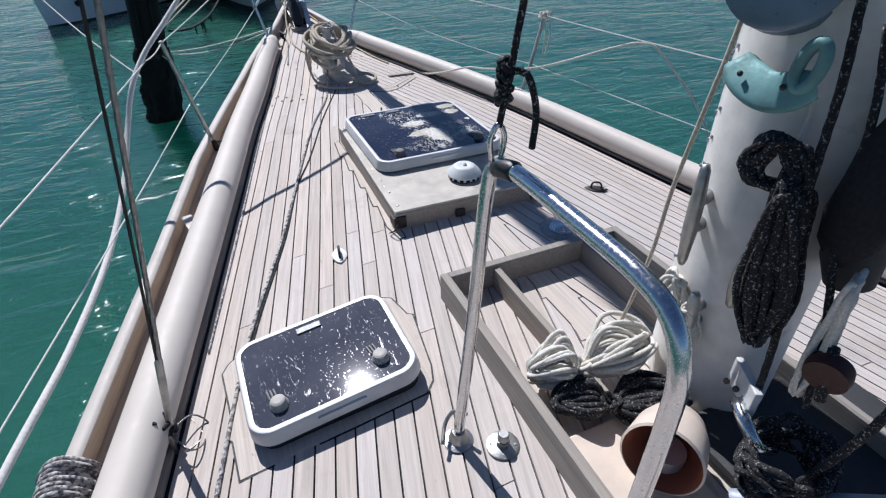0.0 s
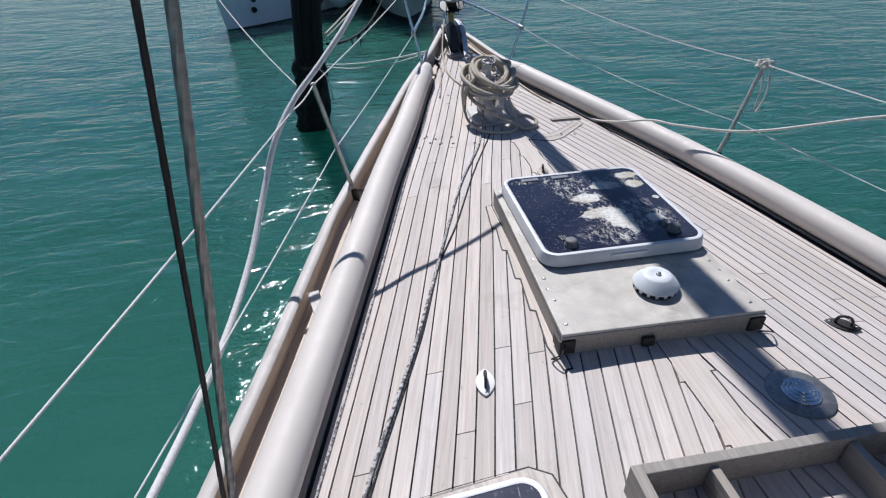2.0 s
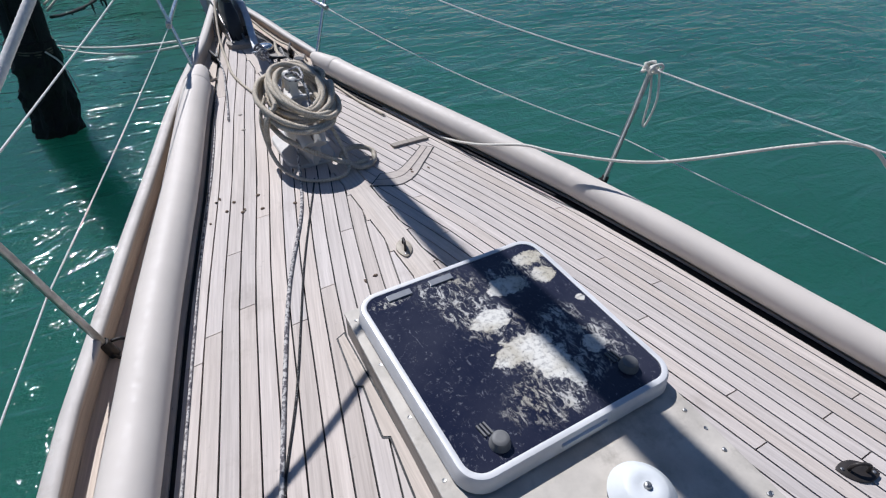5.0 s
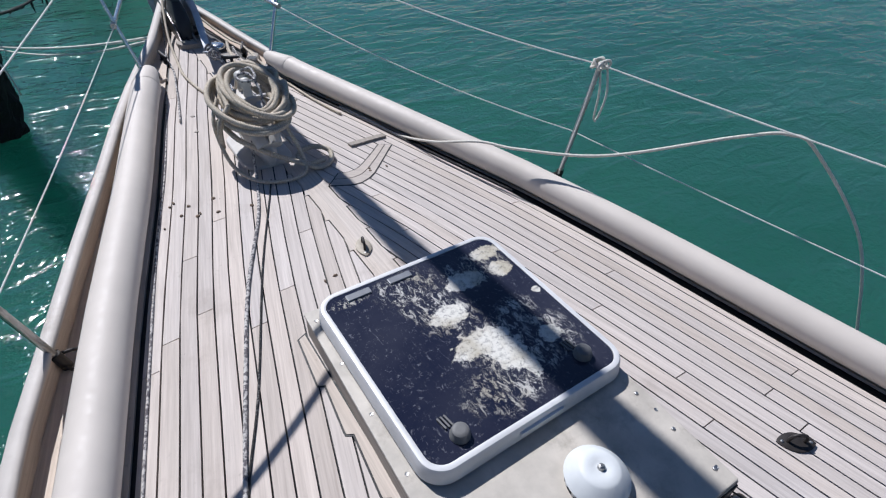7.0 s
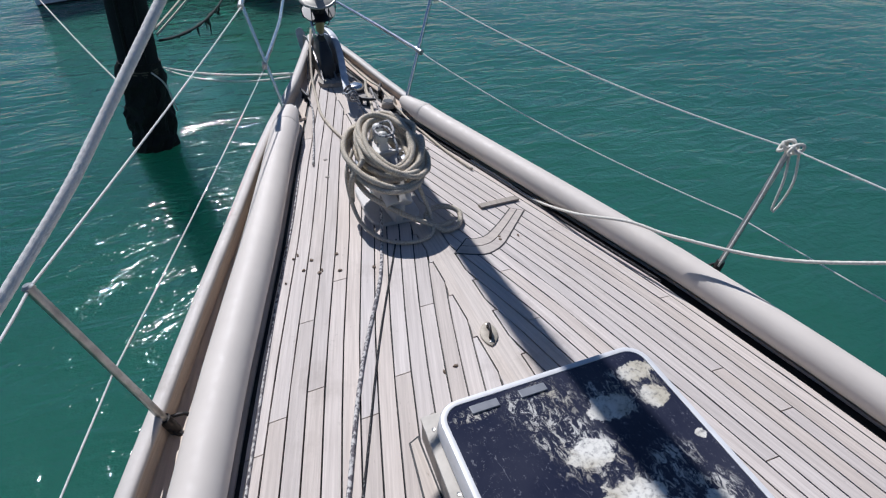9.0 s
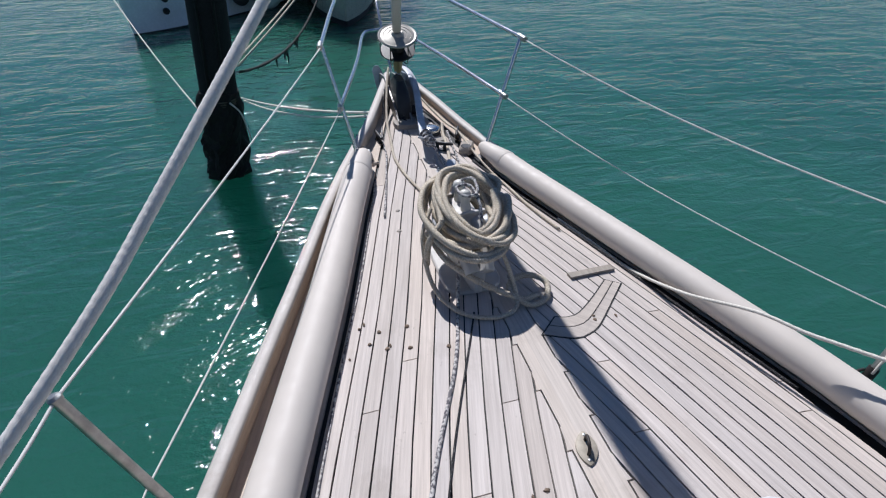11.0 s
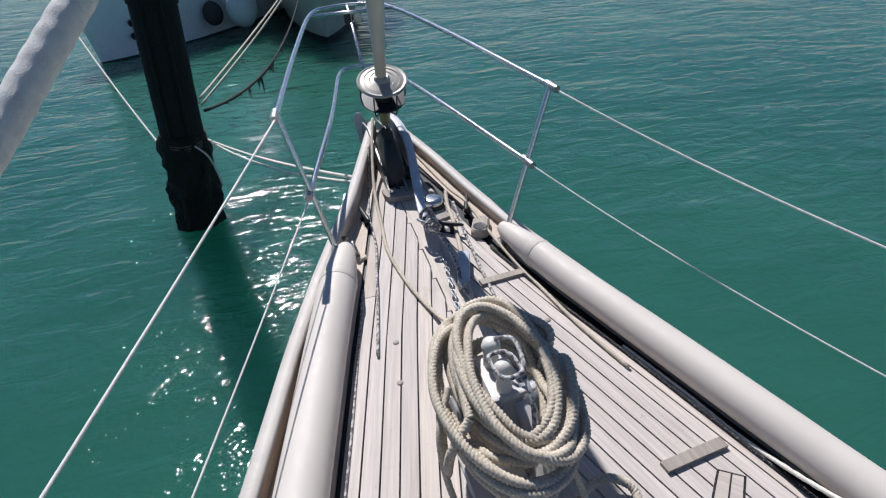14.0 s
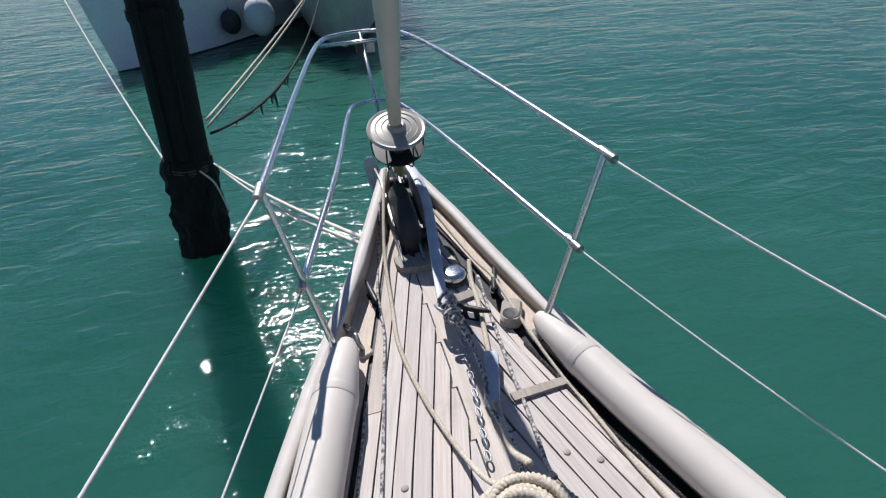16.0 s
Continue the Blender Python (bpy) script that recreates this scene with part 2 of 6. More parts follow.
OUT_L = [(-2.5, 2.53), (0.0, 2.08), (1.4, 1.73), (2.3, 1.50), (3.3, 1.265), (4.1, 1.02), (4.6, 0.86), (5.17, 0.69), (5.54, 0.56), (5.89, 0.42), (6.16, 0.31), (6.57, 0.17), (6.95, 0.04)]
OUT_R = [(-2.5, 2.30), (0.0, 1.78), (1.0, 1.57), (1.8, 1.41), (2.4, 1.30), (3.0, 1.19), (3.6, 1.055), (4.4, 0.83), (4.8, 0.71), (5.235, 0.575), (5.72, 0.43), (6.05, 0.35), (6.5, 0.25), (6.95, 0.12)]


def out(y, side):
    """How far the outer face of the bulwark lies from the centreline."""
    T = OUT_L if side < 0 else OUT_R
    return float(np.interp(y, [a for a, _ in T], [b for _, b in T]))


def out_line(side, off, y0, y1, step=0.15, up=0.0):
    k = max(2, int(round((y1 - y0) / step)))
    res = []
    for i in range(k + 1):
        y = y0 + (y1 - y0) * i / k
        x = side * max(0.02, out(y, side) + off)
        res.append(Vector((x, y, deck_z(x, y) + up)))
    return res


def strip(bm, lines):
    """Joins lines of equal length into a closed tube of that section."""
    rings = [[bm.verts.new(L[i]) for L in lines] for i in range(len(lines[0]))]
    k = len(lines)
    for a, b in zip(rings, rings[1:]):
        for j in range(k):
            bm.faces.new((a[j], a[(j + 1) % k], b[(j + 1) % k], b[j]))
    bm.faces.new(rings[0])
    bm.faces.new(list(reversed(rings[-1])))
    return bm


def deck_z(x, y):
    return -0.055 * x * x + (0.03 * (y - 5.0) ** 2 if y > 5.0 else 0.0)


def edge_line(side, off, y0, y1, step=0.15, up=0.0):
    k = max(2, int(round((y1 - y0) / step)))
    out = []
    for i in range(k + 1):
        y = y0 + (y1 - y0) * i / k
        x = side * (half(y, side) + off)
        out.append(Vector((x, y, deck_z(x, y) + up)))
    return out

# ---- water ----
WATER = -2.0
wm = Mat("sea_water", (0.012, 0.085, 0.062), 0.055)
wm.set("IOR", 1.42)
wm.b.subsurface_method = "BURLEY"
wm.set("Subsurface Weight", 1.0)
wm.b.inputs["Subsurface Radius"].default_value = (0.5, 1.0, 0.8)
wm.set("Subsurface Scale", 1.6)
v1 = wm.stretch(0.85, 1.4, 1.0, 0.25)
w_big = wm.noise(0.6, 2.0, v1, 0.5, 0.5)
w_mid = wm.noise(2.4, 2.0, wm.stretch(0.7, 1.7, 1, -0.1), 0.5, 0.7)
w_small = wm.noise(13.0, 2.5, wm.stretch(1.0, 1.2, 1.0, 0.4), 0.55)
wave = wm.math("ADD", wm.math("ADD", wm.math("MULTIPLY", w_big, 0.75), wm.math("MULTIPLY", w_mid, 0.30)), wm.math("MULTIPLY", w_small, 0.068))
wm.bump(wave, 0.42, 0.35)
tone = wm.noise(0.12, 3.0)
wm.set("Base Color", wm.ramp(tone, [(0.3, (0.016, 0.083, 0.060)), (0.7, (0.029, 0.116, 0.084))]))
bm = bmesh.new()
vs = [bm.verts.new(p) for p in ((-2500, -2500, WATER), (2500, -2500, WATER), (2500, 2500, WATER), (-2500, 2500, WATER))]
bm.faces.new(vs)
tagged(part("water", bm, wm.m), "rippled green harbour water glittering in the sun", "water", kind="structure")

M_CAP = plain('weathered_cap', (0.52, 0.48, 0.435), 0.6, spread=0.12, scale=7, bump=0.2, dirt=(0.40, 0.35, 0.30), dirt_at=0.58)
M_KING = teak('king_plank_teak', (0.68, 0.61, 0.545), (0.42, 0.37, 0.325), 0.0)

# ---- deck ----
bm = bmesh.new()
ys = [-2.5 + 0.235 * i for i in range(41)]
rows_ = []
for y in ys:
    a, b = -out(y, -1) + 0.01, out(y, 1) - 0.01
    rows_.append([bm.verts.new((a + (b - a) * j / 12, y, deck_z(a + (b - a) * j / 12, y) - 0.012)) for j in range(13)])
for A, B in zip(rows_, rows_[1:]):
    for j in range(12):
        bm.faces.new((A[j], A[j + 1], B[j + 1], B[j]))
deck = tagged(part("floor", bm, M_CAULK), "silvery weathered teak deck with black caulked seams", "deck", kind="structure")

# hull sides under the deck
for side, nm in ((-1, "hull_port"), (1, "hull_starboard")):
    bm = bmesh.new()
    A = out_line(side, 0.0, -2.5, 6.95, 0.2, 0.02)
    prof = [(0.0, 0.0), (0.02, -0.3), (-0.02, -0.9), (-0.10, -1.5), (-0.22, -2.3)]
    rings = [[bm.verts.new((p.x + side * d * min(1, abs(p.x) / 0.4), p.y, p.z + h)) for d, h in prof] for p in A]
    for a, b in zip(rings, rings[1:]):
        for j in range(len(prof) - 1):
            bm.faces.new((a[j], a[j + 1], b[j + 1], b[j]))
    tagged(part(nm, bm, M_WHITE, smooth=True), "white painted side of the yacht's hull", "hull", kind="structure")

# bulwark: an upright plank along the deck's edge with a rounded cap
for side, nm in ((-1, "bulwark_port"), (1, "bulwark_starboard")):
    H = 0.0 if side < 0 else -0.045
    bm = bmesh.new()
    strip(bm, [out_line(side, o, -2.5, 6.9, 0.15, h) for o, h in [(-0.038, -0.03), (-0.038, 0.085 + H), (0.0, 0.085 + H), (0.0, -0.06)]])
    bw = tagged(part(nm, bm, M_COVER), "low bulwark of weathered timber with a white painted cap", "bulwark", kind="structure")
    bm = bmesh.new()
    sec = [(-0.046, 0.086), (-0.048, 0.098), (-0.040, 0.108), (-0.018, 0.112), (0.004, 0.108), (0.013, 0.097), (0.014, 0.06), (0.003, 0.06), (0.002, 0.086)]
    strip(bm, [out_line(side, o, -2.5, 6.9, 0.15, h + H) for o, h in sec])
    part("cap_rail", bm, M_CAP, bw, "pale weathered cap", smooth=True, auto=50)

# covering boards under the pipes
for side in (-1, 1):
    bm = bmesh.new()
    ya, yb = -2.5, 6.6
    # starboard board starts further out, baring black floor to stand for the pipe's shade
    A, B = edge_line(side, -0.075 if side < 0 else -0.04, ya, yb, 0.2), out_line(side, -0.036, ya, yb, 0.2)
    lift = lambda L, h: [p + Vector((0, 0, h)) for p in L]
    for p in A:
        p.x = side * max(0.04, abs(p.x))
    strip(bm, [lift(A, -0.01), lift(A, 0.003), lift(B, 0.003), lift(B, -0.01)])
    part("covering_board", bm, M_COVER, deck)

# ---- long cream pipes lashed along both edges ----
for side, y0, y1 in ((-1, -1.8, 5.50), (1, -1.8, 5.43)):
    pipe = thing("plastic_pipe", label="long cream plastic pipe lying along the deck edge", category="pipe", group="pipes along the deck edge")
    R = 0.078 if side < 0 else 0.067
    shift = 0.0 if side < 0 else -0.012
    L = edge_line(side, shift, y0, y1, 0.2, R + 0.012)
    bm = bmesh.new()
    tube_mesh(bm, L, R, 24)
    part("barrel", bm, M_PVC, pipe, smooth=True, auto=60)
    end = L[-1]
    way = (L[-1] - L[-2]).normalized()
    bm = bmesh.new()
    tube_mesh(bm, [end - way * 0.04, end - way * 0.035, end + way * 0.19, end + way * 0.23], [R + 0.001, R + 0.003, R * 0.66, R * 0.42], 24)
    part("end_cone", bm, M_PVC, pipe, "cream end piece with small screws", smooth=True, auto=40)

# ---- hatches ----


def bird_glass(name, amount):
    m = Mat(name, (0.012, 0.014, 0.03), 0.12)
    sc = m.ramp(m.noise(1.0, 5.0, m.stretch(42, 11, 1, 0.7), 0.7, 2.5), [(0.615, 0.0), (0.70, 0.34)] if amount else [(0.575, 0.0), (0.66, 0.42)])
    sc2 = m.ramp(m.noise(60, 4.0, rough=0.8), [(0.60, 0.0), (0.67, 0.30)])
    # clouded acrylic; on the small hatch this paleness also paints in the sky's sheen
    haze_and_sheen = m.ramp(m.noise(4.0, 5.0), [(0.3, 0.08), (0.8, 0.19)] if not amount else [(0.3, 0.0), (0.8, 0.07)])
    fac = m.math("MAXIMUM", m.math("MAXIMUM", sc, sc2), haze_and_sheen)
    col = m.mix(fac, (0.010, 0.012, 0.028), (0.42, 0.42, 0.46))
    if amount:
        def field(spots):
            f = None
            for bx, by, rx_, ry_ in spots:
                q = m.node("VectorMath", {"operation": "SUBTRACT"}, i0=m.co, i1=(bx, by, 0.0545)).outputs[0]
                q = m.node("VectorMath", {"operation": "DIVIDE"}, i0=q, i1=(rx_, ry_, 1.0)).outputs[0]
                v = m.math("SUBTRACT", 1.0, m.node("VectorMath", {"operation": "LENGTH"}, i0=q).outputs["Value"])
                f = v if f is None else m.math("MAXIMUM", f, v)
            return f
        wob = m.math("SUBTRACT", m.noise(13.0, 8.0, rough=0.75), 0.5)
        streak = m.noise(1.0, 9.0, m.stretch(46, 24, 1, 0.35), 0.82, 0.9)
        fine = m.math("SUBTRACT", m.noise(48.0, 6.0, rough=0.8), 0.5)
        edge_ = m.math("ADD", m.math("MULTIPLY", wob, 1.5), m.math("MULTIPLY", fine, 0.9))
        crisp = m.math("ADD", field(((0.29, 0.275, 0.085, 0.045), (0.285, 0.175, 0.06, 0.05), (0.13, 0.185, 0.10, 0.05), (-0.01, 0.075, 0.09, 0.05), (0.01, -0.07, 0.12, 0.07), (0.055, -0.145, 0.085, 0.07), (0.095, -0.215, 0.035, 0.06), (0.322, 0.02, 0.022, 0.022), (0.23, -0.16, 0.055, 0.045))), edge_)
        crisp = m.ramp(crisp, [(0.20, 0.0), (0.27, 0.95)])
        crisp = m.math("MULTIPLY", crisp, m.ramp(m.noise(70, 6.0, rough=0.8), [(0.34, 0.25), (0.50, 1.0)]))
        fib = m.math("ADD", field(((-0.06, 0.27, 0.14, 0.09), (-0.05, 0.17, 0.12, 0.12), (0.0, 0.06, 0.13, 0.09), (0.06, -0.10, 0.15, 0.14), (-0.02, -0.24, 0.16, 0.11), (0.12, -0.20, 0.10, 0.10), (0.20, -0.03, 0.09, 0.08), (0.24, -0.16, 0.09, 0.12), (0.20, 0.22, 0.16, 0.10), (-0.25, 0.31, 0.08, 0.03))), m.math("MULTIPLY", wob, 1.3))
        fib = m.math("MULTIPLY", m.ramp(fib, [(0.05, 0.0), (0.4, 0.85)]), m.ramp(streak, [(0.51, 0.0), (0.57, 0.8)]))
        dust = m.math("MULTIPLY", m.ramp(m.noise(1.0, 9.0, m.stretch(60, 40, 1, -0.5), 0.85, 0.8), [(0.60, 0.0), (0.66, 0.38)]), m.ramp(m.noise(3.0, 3.0), [(0.35, 0.2), (0.65, 0.9)]))
        solid = m.math("MAXIMUM", m.math("MAXIMUM", crisp, fib), dust)
        col = m.mix(solid, col, m.ramp(m.noise(9.0, 4.0), [(0.4, (0.46, 0.42, 0.33)), (0.6, (0.68, 0.66, 0.60))]))
        m.set("Roughness", m.ramp(solid, [(0.0, 0.07), (0.6, 0.8)]))
    else:
        m.set("Roughness", m.ramp(fac, [(0.0, 0.03), (0.22, 0.045), (0.45, 0.42)]))
    m.set("Base Color", col)
    return m.m


M_KNOB = plain('grey_plastic', (0.13, 0.13, 0.13), 0.6, spread=0.2)
M_KNOB_PALE = plain("pale_plastic", (0.40, 0.38, 0.35), 0.6, spread=0.15)
M_HINGE = plain('smoky_plastic', (0.17, 0.18, 0.20), 0.4, spread=0.2)
M_LENS1, M_LENS2 = bird_glass("scratched_acrylic", 0), bird_glass("soiled_acrylic", 1)


def hatch(at, w, h, lens, flange, label, rz=0.0, knob_mat=M_KNOB, hinges=(-0.3, 0.3), knobs=((-0.17, -0.2), (0.17, -0.2)), lift=0.0):
    e = thing("deck_hatch", at, rz, label=label, category="hatch", group="deck hatches")
    if flange:
        part("flange", slab(w + 0.06, h + 0.10, 0.05, [(0, -0.012), (0, 0.002), (0.003, 0.004)]), M_KING, e, "thin wooden pad below the hatch")
    part("base_frame", slab(w - 0.02, h - 0.02, 0.06, [(0.0, -0.03), (0, 0.022)]), M_BLACK, e, "dark gasket and lower frame")
    rim = bmesh.new()
    o = lambda i, z: [(x, y, z) for x, y in rounded_rect(w - 2 * i, h - 2 * i, max(0.01, 0.075 - i), 7)]
    loft(rim, [o(-0.006, 0.004), o(-0.003, 0.022), o(0.0, 0.048), o(0.005, 0.056), o(0.014, 0.058), o(0.022, 0.056), o(0.022, 0.050)], False, False)
    part("rim", rim, M_ALU, e, "white-grey aluminium rim", smooth=True, auto=35)
    part("lens", slab(w - 0.044, h - 0.044, 0.055, [(0, 0.040), (0, 0.053), (0.001, 0.0545)], 7), lens, e, "dark acrylic pane")
    for kx, ky in knobs:
        bm = bmesh.new()
        lathe(bm, [(0.030, 0.054), (0.030, 0.060), (0.026, 0.066), (0.024, 0.080), (0.019, 0.084), (0.012, 0.084)], (kx, ky, 0), 20)
        k = part("handle", bm, knob_mat, e, "round grey handle", smooth=True, auto=40)
        bm = bmesh.new()
        for i in (-1, 0, 1):
            box(bm, (kx - 0.015 + i * 0.011, ky + 0.052, 0.0585), (0.006, 0.040, 0.006), 8, 0.001)
        part("grip_mark", bm, M_KNOB, k)
    for hx in [q * w for q in hinges]:
        bm = bmesh.new()
        box(bm, (hx, h / 2 - 0.055, 0.0565), (0.09, 0.028, 0.008), 0, 0.002)
        part("hinge_plate", bm, M_HINGE, e)
    bm = bmesh.new()
    box(bm, (0.0, -h / 2 - 0.004, 0.032), (0.16, 0.012, 0.014), 0, 0.003)
    part("lip", bm, M_ALU, e)
    for c in e.children:
        if lift and c.name.split(".")[0] not in ("flange", "base_frame"):
            c.location.z += lift
    return e


hatch((0, 0, 0), 0.565, 0.435, M_LENS1, False, "scratched dark acrylic hatch in a pale metal rim on deck", 1.0, M_KNOB_PALE, (-0.02,), ((-0.175, -0.125), (0.172, -0.115)), 0.012).matrix_basis = pose(-0.923, 1.368, deck_z(-0.923, 1.368) + 0.022, -0.4, -7.0, 1.5)

# low box that carries the forward hatch
BOX = (-0.012, 2.645)
hb = thing("hatch_box", (BOX[0], BOX[1], 0.0), -1.5, label="low cream painted wooden box under the forward hatch", category="hatch coaming")
BW, BL, BH = 0.775, 1.15, 0.085
for nm, c, s in (("side_board", (-BW / 2 + 0.012, 0, 0.035), (0.024, BL, 0.095)), ("side_board", (BW / 2 - 0.012, 0, 0.035), (0.024, BL, 0.095)), ("end_board", (0, -BL / 2 + 0.012, 0.035), (BW - 0.048, 0.024, 0.095)), ("end_board", (0, BL / 2 - 0.012, 0.035), (BW - 0.048, 0.024, 0.095))):
    bm = bmesh.new()
    part(nm, box(bm, c, s, 0, 0.003), M_GREY, hb, "bare grey timber board")
bm = bmesh.new()
part("lid_panel", box(bm, (0, 0, BH + 0.004), (BW + 0.006, BL + 0.006, 0.014), 0, 0.004), M_LID, hb, "cream painted top with small screws")
for sx in (-1, 1):
    for k in range(6):
        bm = bmesh.new()
        lathe(bm, [(0.006, 0.0), (0.006, 0.0018), (0.002, 0.001)], (sx * (BW / 2 - 0.022), -BL / 2 + 0.05 + k * (BL - 0.1) / 5, BH + 0.0105), 10)
        part("screw", bm, M_DULL, hb)
for sx in (-1, 1):
    for k in range(3):
        bm = bmesh.new()
        lathe(bm, [(0.007, 0), (0.006, 0.003), (0.003, 0.004)], (sx * (BW / 2 - 0.03), -BL / 2 + 0.05 + k * 0.14, BH + 0.011), 10)
        part("screw", bm, M_DULL, hb)
M_DARKMETAL = plain("blackened_bronze", (0.035, 0.03, 0.028), 0.55, 0.3, spread=0.4, scale=25)
for sx in (-1, 1):
    bm = bmesh.new()
    box(bm, (sx * (BW / 2 - 0.02), -BL / 2 - 0.004, 0.035), (0.06, 0.012, 0.06), 0, 0.003)
    box(bm, (sx * (BW / 2 + 0.004), -BL / 2 + 0.03, 0.03), (0.012, 0.07, 0.05), 0, 0.003)
    part("corner_bracket", bm, M_DARKMETAL, hb, "blackened corner bracket")
    bm = bmesh.new()
    x0 = sx * (BW / 2 - 0.01)
    tube_mesh(bm, smooth_line([(x0, -BL / 2 - 0.01, 0.05), (x0 + sx * 0.03, -BL / 2 - 0.05, 0.03), (x0 + sx * 0.05, -BL / 2 - 0.02, 0.0), (x0 + sx * 0.01, -BL / 2 - 0.01, 0.0)], 0.01), 0.003, 6)
    part("wire_loop", bm, M_DARKMETAL, hb)
bm = bmesh.new()
box(bm, (-0.06, -BL / 2 - 0.012, 0.022), (0.05, 0.02, 0.04), 0, 0.008)
part("catch", bm, M_DARKMETAL, hb, "blackened catch")
bm = bmesh.new()
box(bm, (0, -BL / 2 - 0.002, 0.078), (BW + 0.01, 0.008, 0.012), 0, 0.002)
part("edge_strip", bm, M_GREY, hb)
bm = bmesh.new()
box(bm, (-BW / 2 + 0.03, BL / 2 + 0.01, 0.06), (0.05, 0.02, 0.02), 20, 0.004)
part("hinge_tab", bm, M_GREY, hb)
hatch((0.012, 2.84, 0.101), 0.735, 0.75, M_LENS2, False, "dark hatch streaked with bird droppings on the low box", 0.0, M_KNOB, (-0.3, -0.08), ((-0.23, -0.30), (0.25, -0.28)))

# ---- open timber tray ahead of the mast ----
tray = thing("timber_tray", (0, 0, 0), 0, label="open grey timber tray with dividers on the deck", category="tray")
for nm, c, s in (("long_board", (-0.405, 0.85, 0.045), (0.032, 1.38, 0.125)), ("long_board", (0.405, 0.85, 0.045), (0.032, 1.38, 0.125)), ("front_board", (0, 1.524, 0.045), (0.778, 0.032, 0.125)), ("divider", (-0.19, 1.16, 0.04), (0.026, 0.69, 0.105)), ("divider", (0.236, 1.16, 0.04), (0.026, 0.69, 0.105))):
    bm = bmesh.new()
    part(nm, box(bm, c, s, 0, 0.003), M_GREY, tray)

# ---- mast ----
mast = thing("mast", (0, 0, 0), label="thick white painted mast hung with coiled lines", category="mast")
bm = bmesh.new()
loft(bm, [[(0.20 + 0.15 * math.cos(a), 0.80 + 0.19 * math.sin(a), z) for a in [2 * math.pi * i / 32 for i in range(32)]] for z in (0.0, 0.03, 2.5, 14.0)])
part("spar", bm, M_WHITE, mast, smooth=True, auto=50)
for k in range(14):
    for deg, dz in ((126, 0.0), (138, 0.022)):
        bm = bmesh.new()
        lathe(bm, [(0.0065, -0.002), (0.006, 0.003), (0.002, 0.005)], (0.20 + 0.15 * math.cos(radians(deg)), 0.80 + 0.19 * math.sin(radians(deg)), 0.42 + 0.075 * k + dz), 8, Vector((math.cos(radians(deg)), math.sin(radians(deg)), 0)).to_track_quat("Z", "Y").to_matrix().to_4x4())
        part("rivet", bm, M_DULL, mast)

# ---- mast guard rail ----
bm = bmesh.new()
guard = thing("mast_guard_rail", label="polished stainless hoop beside the mast", category="rail")
tube_mesh(bm, smooth_line([(-0.632, 0.92, 0.02), (-0.60, 0.91, 0.45), (-0.575, 0.905, 0.82), (-0.567, 0.885, 0.885), (-0.562, 0.83, 0.905), (-0.56, 0.60, 0.905), (-0.56, 0.46, 0.90), (-0.56, 0.395, 0.875), (-0.56, 0.36, 0.81), (-0.56, 0.352, 0.70), (-0.565, 0.352, 0.4), (-0.57, 0.352, -0.02)], 0.02), 0.0165, 16)
part("hoop", bm, M_STEEL, guard, smooth=True)

# ---- forestay with furled sail ----
stay = thing("furled_forestay", label="white rolled sail on its forestay above a furling drum", category="forestay")
foot, rake = Vector((0.0, 6.66, 0.34)), Vector((-0.036, -0.40, 1.0)).normalized()
at = lambda h: foot + rake * h
bm = bmesh.new()
tube_mesh(bm, [at(h) for h in (0.28, 0.5, 0.7, 1.1, 2.0, 2.6, 3.5, 4.6, 8.0, 13.0)], [0.03, 0.034, 0.045, 0.056, 0.058, 0.072, 0.086, 0.10, 0.1, 0.04], 20)
part("furled_sail", bm, M_PVC, stay, smooth=True)

# ---- bow rail ----
bow_rail = thing("pulpit", label="stainless bow rail of two tiers on four legs", category="rail")
RT = 0.0125
for foot_, top_ in (((-0.425, 5.67, 0.04), (-0.567, 5.815, 0.717)), ((0.335, 5.615, 0.03), (0.567, 5.70, 0.712))):
    bm = bmesh.new()
    tube_mesh(bm, [foot_, top_], RT, 14)
    part("leg", bm, M_STEEL, bow_rail, smooth=True, auto=40)
bm = bmesh.new()
tube_mesh(bm, smooth_line([(-0.567, 5.815, 0.717), (-0.42, 6.75, 0.74), (-0.27, 7.55, 0.755), (-0.12, 7.72, 0.76), (0.12, 7.72, 0.76), (0.27, 7.55, 0.755), (0.42, 6.75, 0.74), (0.567, 5.70, 0.712)], 0.03), RT, 14)
part("top_rail", bm, M_STEEL, bow_rail, smooth=True, auto=40)
bm = bmesh.new()
tube_mesh(bm, smooth_line([(-0.50, 5.745, 0.39), (-0.30, 6.6, 0.40), (-0.16, 7.32, 0.41), (-0.06, 7.45, 0.41), (0.06, 7.45, 0.41), (0.16, 7.32, 0.41), (0.30, 6.6, 0.41), (0.455, 5.66, 0.40)], 0.03), RT, 14)
part("middle_rail", bm, M_STEEL, bow_rail, smooth=True, auto=40)

# ---- pile ----
pile_lean = Vector((-1.72, 10.2, 0.0))
pile = thing("mooring_pile", label="tall black tarred mooring pile with weed at the waterline", category="pile")
M_TAR = plain("tarred_timber", (0.005, 0.005, 0.0055), 0.85, spread=0.4, scale=6, bump=0.5)
bm = bmesh.new()
lathe(bm, [(0.235, -3.5), (0.235, 0.0), (0.23, 2.2), (0.22, 2.25)], (-1.72, 10.2, 0), 28)
part("shaft", bm, M_TAR, pile, smooth=True, auto=50)
pile.matrix_basis = Matrix.Translation(pile_lean) @ Matrix.Rotation(radians(5.7), 4, 'Y') @ Matrix.Translation(-pile_lean)


